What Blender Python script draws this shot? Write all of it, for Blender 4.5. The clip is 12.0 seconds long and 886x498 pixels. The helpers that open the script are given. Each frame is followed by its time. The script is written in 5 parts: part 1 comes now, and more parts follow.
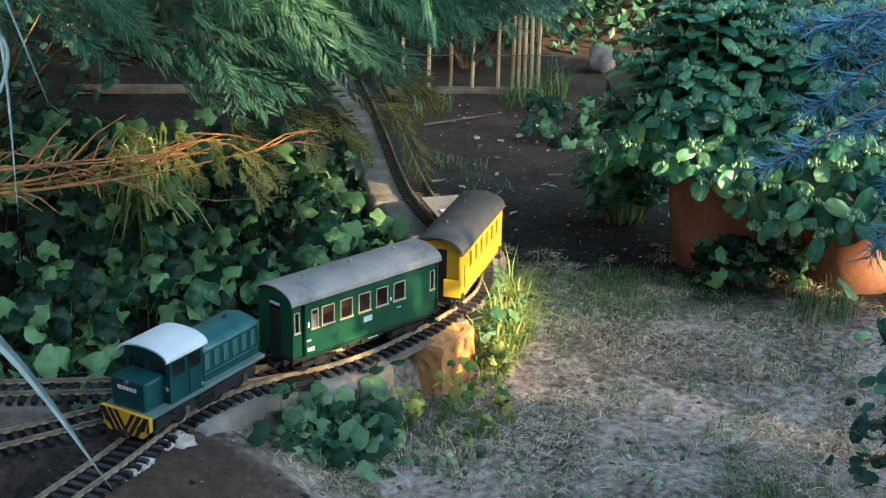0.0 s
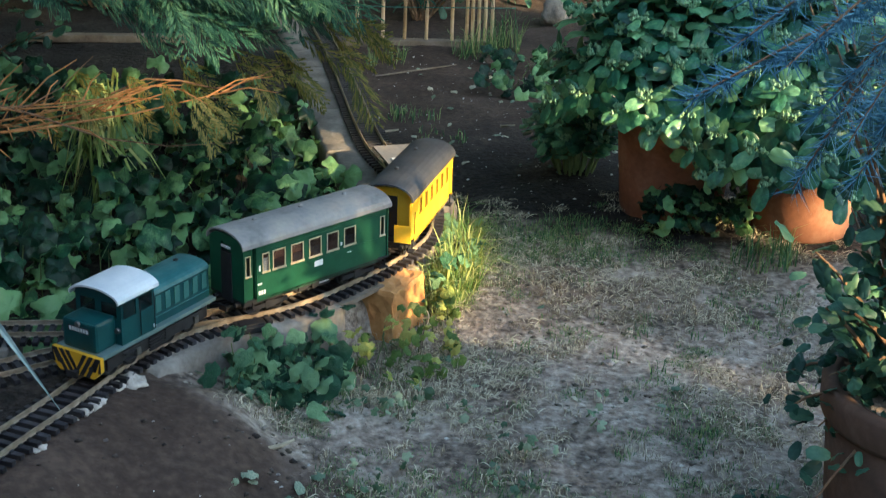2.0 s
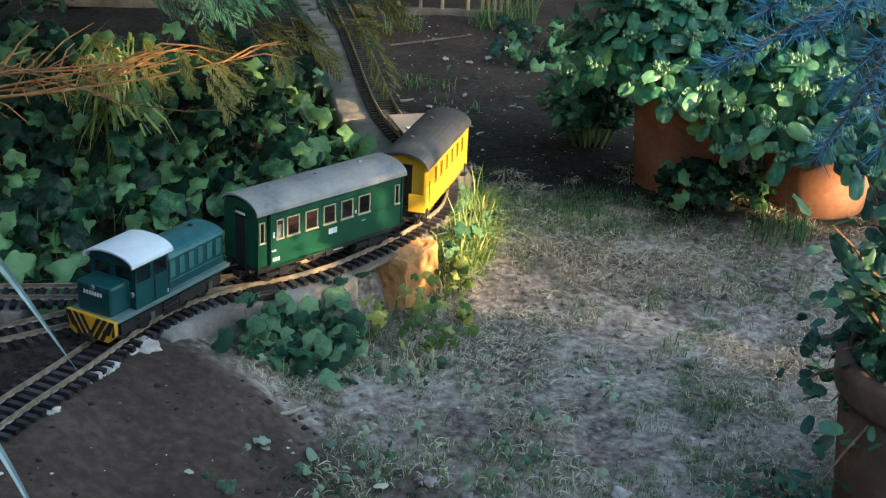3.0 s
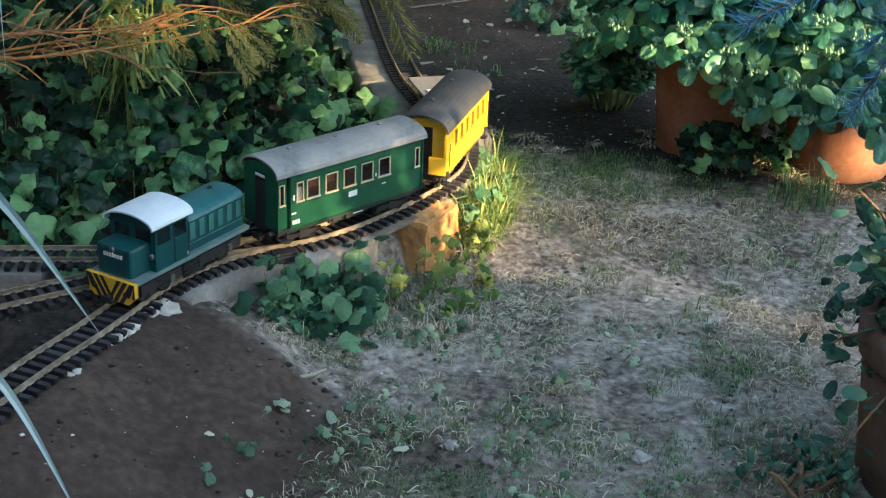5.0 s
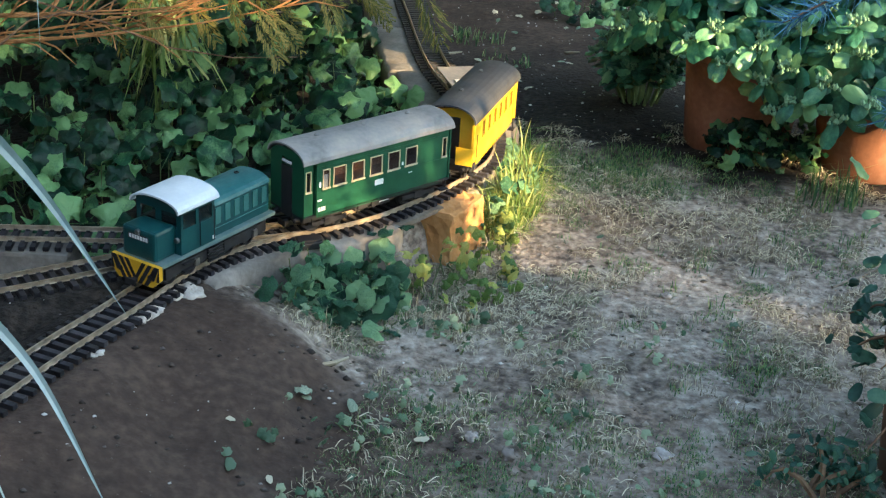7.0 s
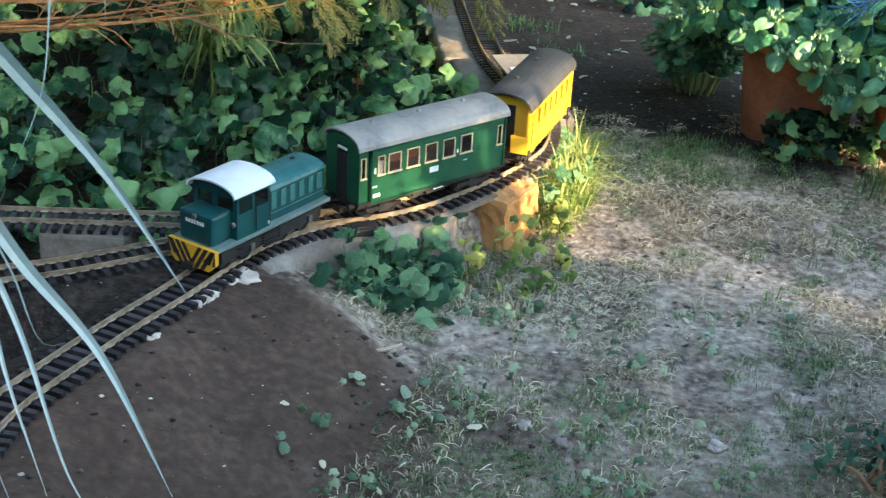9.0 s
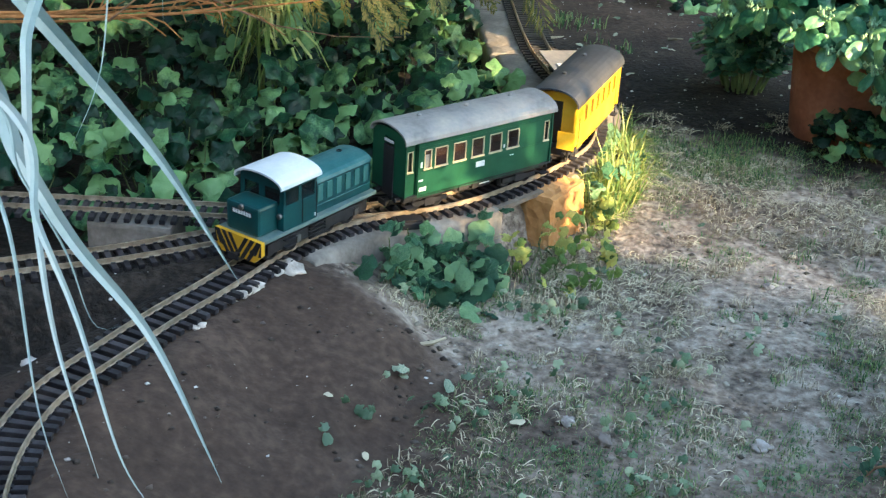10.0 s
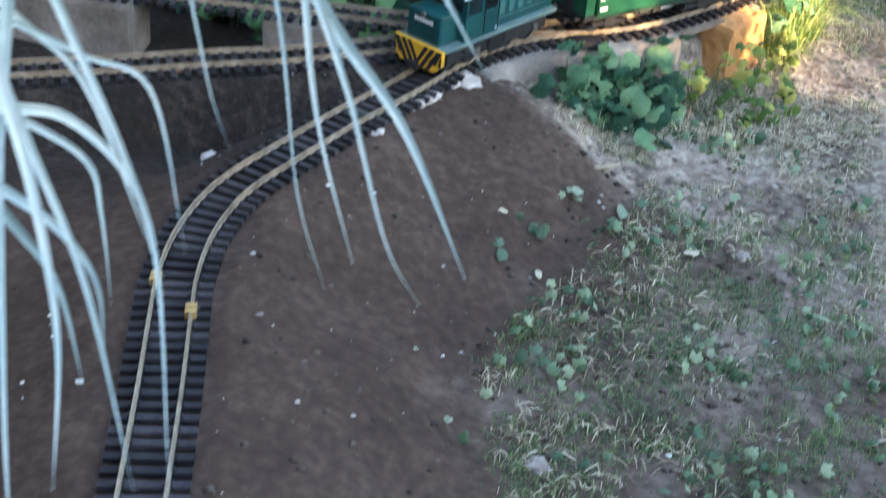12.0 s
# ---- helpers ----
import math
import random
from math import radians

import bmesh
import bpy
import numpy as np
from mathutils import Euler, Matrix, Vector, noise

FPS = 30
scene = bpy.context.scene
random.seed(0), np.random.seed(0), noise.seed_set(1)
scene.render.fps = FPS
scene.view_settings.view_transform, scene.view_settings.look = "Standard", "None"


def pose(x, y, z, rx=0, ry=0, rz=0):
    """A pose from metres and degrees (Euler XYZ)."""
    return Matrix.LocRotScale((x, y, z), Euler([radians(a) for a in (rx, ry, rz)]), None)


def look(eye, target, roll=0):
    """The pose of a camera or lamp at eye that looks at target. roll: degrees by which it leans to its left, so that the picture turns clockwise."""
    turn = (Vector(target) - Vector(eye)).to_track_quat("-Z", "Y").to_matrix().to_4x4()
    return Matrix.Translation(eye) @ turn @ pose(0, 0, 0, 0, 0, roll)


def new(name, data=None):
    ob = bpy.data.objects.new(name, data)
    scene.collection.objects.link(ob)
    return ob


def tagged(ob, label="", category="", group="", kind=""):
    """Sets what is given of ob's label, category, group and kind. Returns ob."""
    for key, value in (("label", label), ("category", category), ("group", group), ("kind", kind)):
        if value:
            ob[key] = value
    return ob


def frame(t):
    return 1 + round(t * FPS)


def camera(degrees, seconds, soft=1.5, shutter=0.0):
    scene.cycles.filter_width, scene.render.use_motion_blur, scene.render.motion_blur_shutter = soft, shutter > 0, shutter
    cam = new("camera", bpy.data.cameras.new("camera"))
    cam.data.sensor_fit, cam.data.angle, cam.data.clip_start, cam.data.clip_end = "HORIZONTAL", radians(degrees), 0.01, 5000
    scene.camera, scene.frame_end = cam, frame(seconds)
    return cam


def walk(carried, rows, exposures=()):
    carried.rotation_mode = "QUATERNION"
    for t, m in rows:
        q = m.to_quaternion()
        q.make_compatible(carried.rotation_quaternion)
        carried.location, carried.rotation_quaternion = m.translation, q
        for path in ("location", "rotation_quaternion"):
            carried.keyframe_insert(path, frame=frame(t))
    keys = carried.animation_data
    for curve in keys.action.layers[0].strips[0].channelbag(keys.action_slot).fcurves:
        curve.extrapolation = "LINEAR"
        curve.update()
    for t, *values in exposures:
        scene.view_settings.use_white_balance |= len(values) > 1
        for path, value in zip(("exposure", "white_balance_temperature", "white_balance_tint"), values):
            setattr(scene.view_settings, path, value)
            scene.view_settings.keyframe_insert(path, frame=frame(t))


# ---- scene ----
cam = camera(36.1, 12.0, soft=1.2, shutter=0.6)
PATH = [
    (0, 0.0, 0.0, 0.967, -0.0, -19.8797, -0.9163),
    (0.5, -0.0061, -0.0268, 0.9696, -0.5543, -19.7161, -0.6671),
    (1, -0.0005, -0.0327, 0.9671, -1.1351, -20.2902, -1.1337),
    (1.5, 0.0081, -0.0316, 0.9615, -1.5431, -20.561, -1.0748),
    (2, 0.0124, -0.0364, 0.9589, -1.6148, -21.6357, -1.7582),
    (2.5, 0.0084, -0.0357, 0.9556, -1.1754, -22.3957, -2.1802),
    (4.5, 0.006, -0.0289, 0.9486, -0.4132, -23.9653, -2.3896),
    (5, 0.004, -0.0257, 0.9463, -0.0797, -24.3582, -2.2306),
    (5.5, 0.0005, -0.0248, 0.9471, 0.077, -24.3266, -2.2125),
    (6, 0.0008, -0.0254, 0.9469, 0.4049, -24.4185, -2.3322),
    (6.5, -0.0025, -0.0241, 0.9461, 0.7999, -24.5253, -2.8587),
    (7, -0.0032, -0.0196, 0.9439, 1.3346, -24.8387, -3.2348),
    (9, -0.0121, -0.0178, 0.9395, 3.4802, -25.4106, -2.9639),
    (9.5, -0.0168, -0.0166, 0.9358, 4.7881, -25.4262, -3.0679),
    (10, -0.0204, -0.0183, 0.9338, 5.4069, -25.6258, -3.096),
    (10.5, -0.0227, -0.0189, 0.9297, 6.5012, -25.927, -3.1916),
    (11, -0.0328, -0.0149, 0.9258, 8.1156, -26.4754, -2.8949),
    (11.5, -0.0519, -0.0026, 0.9072, 11.6781, -29.6456, -3.3237),
    (12, -0.1183, -0.0183, 0.8979, 11.4265, -33.1452, -4.5344),
]
EXPOSURES = [(0.0, 2.45, 6180, 0), (2.5, 2.36, 6220, 0), (5.0, 2.50, 6300, 0), (7.0, 2.72, 6450, 0), (9.0, 3.02, 6450, 1), (11.0, 3.15, 6400, 3), (12.0, 3.3, 6350, 8)]
walk(cam, [(t, pose(x, y, z, 90 + p, r, w)) for t, x, y, z, w, p, r in PATH], EXPOSURES)

# ---- light ----
SUN_ELEV, SUN_AZ = 18.0, 128.0   # degrees; azimuth from +y, clockwise
world = bpy.data.worlds.new("sky")
scene.world = world
world.use_nodes = True
wn = world.node_tree.nodes
sky = wn.new("ShaderNodeTexSky")
sky.sky_type, sky.sun_disc = "NISHITA", False
sky.sun_elevation, sky.sun_rotation = radians(SUN_ELEV), radians(SUN_AZ)
world.node_tree.links.new(sky.outputs[0], wn["Background"].inputs[0])
wn["Background"].inputs[1].default_value = 0.135
sun = new("sun", bpy.data.lights.new("sun", "SUN"))
sun.data.energy, sun.data.angle, sun.data.color = 4.4, radians(1.2), (1.0, 0.68, 0.38)
sd = Vector((math.sin(radians(SUN_AZ)) * math.cos(radians(SUN_ELEV)), math.cos(radians(SUN_AZ)) * math.cos(radians(SUN_ELEV)), math.sin(radians(SUN_ELEV))))
sun.matrix_world = look(sd * 20, (0, 0, 0))

# ---- materials ----
def mat(name, cols, rough=0.8, metal=0.0, scale=20.0, detail=6.0, bump=0.0, bump_scale=None, rnd=0.0, spec=0.4, trans=0.0, fine=0.25, island=False, dist=0.004):
    """A surface whose colour runs through cols by noise at two scales, with relief and a shift from piece to piece."""
    m = bpy.data.materials.new(name)
    m.use_nodes = True
    nt, N = m.node_tree, m.node_tree.nodes
    L = nt.links.new
    b = N["Principled BSDF"]
    tc = N.new("ShaderNodeTexCoord")
    n1, n2 = N.new("ShaderNodeTexNoise"), N.new("ShaderNodeTexNoise")
    n1.inputs["Scale"].default_value, n1.inputs["Detail"].default_value = scale, detail
    n2.inputs["Scale"].default_value, n2.inputs["Detail"].default_value = scale * 9, 4
    L(tc.outputs["Object"], n1.inputs["Vector"]), L(tc.outputs["Object"], n2.inputs["Vector"])
    mix = N.new("ShaderNodeMix")
    mix.data_type = "FLOAT"
    mix.inputs[0].default_value = fine
    L(n1.outputs[0], mix.inputs[2]), L(n2.outputs[0], mix.inputs[3])
    ramp = N.new("ShaderNodeValToRGB")
    e = ramp.color_ramp.elements
    while len(e) < len(cols):
        e.new(0.5)
    for i, c in enumerate(cols):
        e[i].position = 0.3 + 0.4 * i / max(1, len(cols) - 1)
        e[i].color = (*c, 1)
    src = mix.outputs[0]
    if rnd:
        r = N.new("ShaderNodeNewGeometry" if island else "ShaderNodeObjectInfo")
        ma = N.new("ShaderNodeMath")
        ma.operation = "MULTIPLY_ADD"
        L(r.outputs["Random Per Island" if island else "Random"], ma.inputs[0])
        ma.inputs[1].default_value = rnd
        ad = N.new("ShaderNodeMath")
        ad.operation = "ADD"
        ad.inputs[1].default_value = -rnd / 2
        L(src, ad.inputs[0]), L(ad.outputs[0], ma.inputs[2])
        src = ma.outputs[0]
    L(src, ramp.inputs[0]), L(ramp.outputs[0], b.inputs["Base Color"])
    b.inputs["Roughness"].default_value, b.inputs["Metallic"].default_value = rough, metal
    b.inputs["Specular IOR Level"].default_value = spec
    if bump:
        n3, bp = N.new("ShaderNodeTexNoise"), N.new("ShaderNodeBump")
        n3.inputs["Scale"].default_value, n3.inputs["Detail"].default_value = bump_scale or scale * 3, 8
        bp.inputs["Strength"].default_value, bp.inputs["Distance"].default_value = bump, dist
        L(tc.outputs["Object"], n3.inputs["Vector"]), L(n3.outputs[0], bp.inputs["Height"]), L(bp.outputs[0], b.inputs["Normal"])
    if trans:
        t, s = N.new("ShaderNodeBsdfTranslucent"), N.new("ShaderNodeMixShader")
        s.inputs[0].default_value = trans
        L(ramp.outputs[0], t.inputs[0]), L(b.outputs[0], s.inputs[1]), L(t.outputs[0], s.inputs[2]), L(s.outputs[0], N["Material Output"].inputs[0])
    return m


def glass(name, tint=(0.02, 0.025, 0.03), rough=0.06, alpha=0.24):
    m = bpy.data.materials.new(name)
    m.use_nodes = True
    b = m.node_tree.nodes["Principled BSDF"]
    b.inputs["Base Color"].default_value, b.inputs["Roughness"].default_value = (*tint, 1), rough
    b.inputs["Alpha"].default_value = alpha
    return m


M_SOIL = mat("lawn_soil", [(0.082, 0.062, 0.049), (0.295, 0.237, 0.19), (0.56, 0.483, 0.405)], 0.95, scale=7, detail=12, bump=1.0, bump_scale=90, fine=0.55, dist=0.012)
nt = M_SOIL.node_tree
for el, at_ in zip([n for n in nt.nodes if n.type == "VALTORGB"][0].color_ramp.elements, (0.37, 0.50, 0.66)):
    el.position = at_
last = nt.nodes["Principled BSDF"].inputs["Base Color"].links[0].from_socket
noisy = [n for n in nt.nodes if n.type == "VALTORGB"][0].inputs[0].links[0].from_socket
# first entry: dark bed soil with shade painted in, down to near-black
for key, cols in (("shaded_dark_soil", [(0.0055, 0.0044, 0.0037), (0.0125, 0.010, 0.008), (0.055, 0.044, 0.034)]), ("dug_soil", [(0.030, 0.0185, 0.013), (0.060, 0.039, 0.028), (0.105, 0.072, 0.053)])):
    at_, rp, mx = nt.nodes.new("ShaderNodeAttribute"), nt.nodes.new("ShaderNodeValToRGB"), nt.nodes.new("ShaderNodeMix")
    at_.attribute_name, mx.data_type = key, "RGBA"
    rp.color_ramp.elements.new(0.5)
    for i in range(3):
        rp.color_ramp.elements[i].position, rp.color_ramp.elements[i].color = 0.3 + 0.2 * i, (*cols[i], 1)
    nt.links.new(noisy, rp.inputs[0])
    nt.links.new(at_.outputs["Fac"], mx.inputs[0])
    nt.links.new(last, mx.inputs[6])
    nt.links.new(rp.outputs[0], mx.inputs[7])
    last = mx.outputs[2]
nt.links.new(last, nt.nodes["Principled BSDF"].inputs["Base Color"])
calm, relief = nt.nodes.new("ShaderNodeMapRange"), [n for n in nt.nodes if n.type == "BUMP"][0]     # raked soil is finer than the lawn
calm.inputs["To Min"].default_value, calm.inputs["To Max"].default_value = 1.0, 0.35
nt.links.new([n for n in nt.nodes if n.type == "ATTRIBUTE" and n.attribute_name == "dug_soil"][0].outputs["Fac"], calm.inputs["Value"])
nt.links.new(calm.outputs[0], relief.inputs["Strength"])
M_LEAF = mat("vine_leaf", [(0.003, 0.026, 0.013), (0.017, 0.080, 0.036), (0.15, 0.30, 0.12)], 0.42, scale=2.5, bump=0.5, bump_scale=8, rnd=0.85, spec=0.3, trans=0.12, dist=0.005)
M_LEAFI = mat("vine_leaf_joined", [(0.003, 0.024, 0.012), (0.015, 0.072, 0.033), (0.14, 0.28, 0.11)], 0.42, scale=30, bump=0.5, bump_scale=110, rnd=0.85, spec=0.3, trans=0.12, island=True, dist=0.005)
M_SEDUM = mat("sedum_leaf", [(0.016, 0.088, 0.052), (0.058, 0.215, 0.115), (0.19, 0.40, 0.19)], 0.40, scale=3, rnd=0.55, spec=0.55, trans=0.2)
M_BUD = mat("sedum_bud", [(0.13, 0.28, 0.15), (0.27, 0.44, 0.25)], 0.6, scale=60, rnd=0.3, trans=0.15)
M_STEM = mat("plant_stem", [(0.08, 0.13, 0.04), (0.16, 0.2, 0.08)], 0.6, scale=40)
M_GRASS = mat("grass_blade", [(0.045, 0.125, 0.05), (0.12, 0.24, 0.09), (0.29, 0.37, 0.15)], 0.55, scale=4, rnd=0.7, trans=0.25, island=True)
M_STRAW = mat("dry_grass", [(0.20, 0.165, 0.11), (0.42, 0.36, 0.25), (0.66, 0.60, 0.44)], 0.8, scale=4, rnd=0.7, trans=0.15, island=True)
M_THUJA = mat("conifer_spray", [(0.010, 0.058, 0.042), (0.035, 0.122, 0.076), (0.11, 0.23, 0.12)], 0.6, scale=3, rnd=0.5, trans=0.2, island=True)
M_BLUE = mat("blue_conifer", [(0.018, 0.085, 0.135), (0.050, 0.17, 0.25), (0.12, 0.29, 0.38)], 0.6, scale=3, rnd=0.5, island=True)
M_BARK = mat("bark", [(0.07, 0.04, 0.025), (0.2, 0.12, 0.07), (0.32, 0.2, 0.11)], 0.85, scale=60, bump=0.6, bump_scale=150)
M_YUCCA = mat("strap_leaf", [(0.24, 0.34, 0.32), (0.40, 0.52, 0.50), (0.56, 0.64, 0.60)], 0.4, scale=12, rnd=0.3, trans=0.15)
M_CLAY = mat("terracotta", [(0.15, 0.062, 0.038), (0.26, 0.112, 0.065), (0.38, 0.20, 0.13)], 0.85, scale=9, bump=0.25, bump_scale=80)
M_OLDCLAY = mat("dull_brown_clay", [(0.07, 0.042, 0.03), (0.13, 0.075, 0.052), (0.22, 0.14, 0.10)], 0.9, scale=9, bump=0.3, bump_scale=80)
M_CONC = mat("concrete", [(0.105, 0.092, 0.078), (0.205, 0.183, 0.156), (0.33, 0.305, 0.265)], 0.9, scale=14, bump=0.7, bump_scale=70)
M_SAND = mat("sandstone", [(0.30, 0.12, 0.035), (0.52, 0.25, 0.085), (0.62, 0.38, 0.18)], 0.85, scale=14, bump=0.8, bump_scale=40)
M_WHITE = mat("plaster_lump", [(0.26, 0.22, 0.185), (0.47, 0.43, 0.38), (0.66, 0.62, 0.56)], 0.9, scale=40, bump=0.8, bump_scale=90)
M_PEB = mat("pebble", [(0.12, 0.10, 0.09), (0.33, 0.31, 0.29), (0.65, 0.63, 0.58)], 0.8, scale=20, rnd=0.9, island=True)
M_TIE = mat("plastic_tie", [(0.010, 0.010, 0.013), (0.022, 0.021, 0.026), (0.055, 0.052, 0.058)], 0.5, scale=50, rnd=0.3, spec=0.4)
M_RAIL = mat("brass_rail", [(0.20, 0.16, 0.11), (0.38, 0.31, 0.225), (0.56, 0.48, 0.37)], 0.42, metal=0.5, scale=60, bump=0.2)
M_BLACK = mat("black_plastic", [(0.012, 0.012, 0.014), (0.03, 0.03, 0.034)], 0.5, scale=60)
M_GREEN = mat("teal_green_paint", [(0.004, 0.042, 0.047), (0.006, 0.058, 0.063), (0.010, 0.075, 0.078)], 0.38, scale=30)
M_COACH = mat("bottle_green_paint", [(0.006, 0.055, 0.028), (0.010, 0.075, 0.038), (0.016, 0.09, 0.048)], 0.4, scale=30)
M_YEL = mat("yellow_paint", [(0.62, 0.36, 0.02), (0.75, 0.46, 0.03), (0.8, 0.52, 0.06)], 0.4, scale=25)
M_ROOFW = mat("pale_roof", [(0.55, 0.6, 0.64), (0.72, 0.76, 0.78)], 0.5, scale=25)
M_ROOFG = mat("dusty_grey_roof", [(0.15, 0.15, 0.145), (0.28, 0.27, 0.26), (0.40, 0.36, 0.31)], 0.6, scale=14, bump=0.15)
M_ROOFD = mat("dark_grey_roof", [(0.035, 0.036, 0.04), (0.065, 0.066, 0.07), (0.11, 0.105, 0.10)], 0.6, scale=18)
M_CREAM = mat("cream_frame", [(0.5, 0.40, 0.24), (0.62, 0.52, 0.34)], 0.5, scale=40)
M_PALE = mat("white_print", [(0.7, 0.71, 0.7), (0.8, 0.8, 0.8)], 0.5, scale=60)
M_HAZ = mat("warning_yellow", [(0.62, 0.34, 0.02), (0.75, 0.43, 0.03)], 0.45, scale=50)
M_BROWN = mat("window_interior", [(0.15, 0.075, 0.055), (0.24, 0.13, 0.095)], 0.6, scale=30)
M_GLASS = glass("pane")
M_STEEL = mat("dull_steel", [(0.1, 0.1, 0.1), (0.25, 0.25, 0.24)], 0.45, metal=0.8, scale=80)
M_BAMBOO = mat("bamboo_cane", [(0.28, 0.18, 0.09), (0.48, 0.33, 0.18), (0.6, 0.46, 0.29)], 0.5, scale=9, rnd=0.5)
M_WOOD = mat("weathered_wood", [(0.10, 0.075, 0.055), (0.2, 0.16, 0.12), (0.3, 0.25, 0.2)], 0.85, scale=18, bump=0.5, bump_scale=80)
M_WIRE = mat("green_wire", [(0.03, 0.12, 0.10), (0.06, 0.2, 0.17)], 0.5, scale=50)
M_ORANGE = mat("orange_plastic", [(0.7, 0.2, 0.01), (0.8, 0.3, 0.02)], 0.4, scale=60)
M_CLIP = mat("brass_clip", [(0.55, 0.36, 0.12), (0.75, 0.55, 0.25)], 0.4, metal=0.6, scale=60)

M_GRASS2 = mat("tall_grass", [(0.11, 0.20, 0.05), (0.25, 0.36, 0.10), (0.45, 0.49, 0.20)], 0.55, scale=4, rnd=0.6, trans=0.3, island=True)
M_ORBARK = mat("orange_bark", [(0.20, 0.09, 0.03), (0.40, 0.19, 0.07), (0.52, 0.28, 0.12)], 0.8, scale=50, bump=0.4)
M_GOLD = mat("yellow_spray", [(0.07, 0.095, 0.02), (0.17, 0.175, 0.035), (0.28, 0.23, 0.06)], 0.6, scale=3, rnd=0.6, trans=0.25, island=True)
# near-black, for the added walls that close in and darken the garden
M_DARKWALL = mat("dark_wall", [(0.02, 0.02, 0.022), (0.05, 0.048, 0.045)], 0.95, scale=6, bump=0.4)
M_YWEED = mat("yellowing_leaf", [(0.10, 0.18, 0.04), (0.27, 0.37, 0.08), (0.55, 0.54, 0.15)], 0.5, scale=25, bump=0.5, bump_scale=80, rnd=0.8, trans=0.3)
M_STONE = mat("grey_stone", [(0.2, 0.17, 0.15), (0.4, 0.36, 0.33), (0.6, 0.57, 0.54)], 0.8, scale=60, rnd=0.6)
M_CLOD = mat("soil_crumb", [(0.03, 0.023, 0.019), (0.065, 0.051, 0.042), (0.12, 0.097, 0.08)], 0.95, scale=60, rnd=0.6, island=True)
M_CRUMB = mat("pale_crumb", [(0.09, 0.075, 0.058), (0.22, 0.19, 0.15), (0.38, 0.34, 0.28)], 0.95, scale=60, rnd=0.7, island=True)
M_GREYWEED = mat("dusty_weed_leaf", [(0.07, 0.13, 0.07), (0.15, 0.25, 0.13), (0.32, 0.40, 0.25)], 0.5, scale=25, rnd=0.8, trans=0.2)
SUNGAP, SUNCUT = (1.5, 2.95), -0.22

M_WEED = mat("weed_leaf", [(0.018, 0.080, 0.044), (0.058, 0.18, 0.088), (0.21, 0.39, 0.20)], 0.42, scale=25, bump=0.7, bump_scale=80, rnd=0.8, trans=0.2)

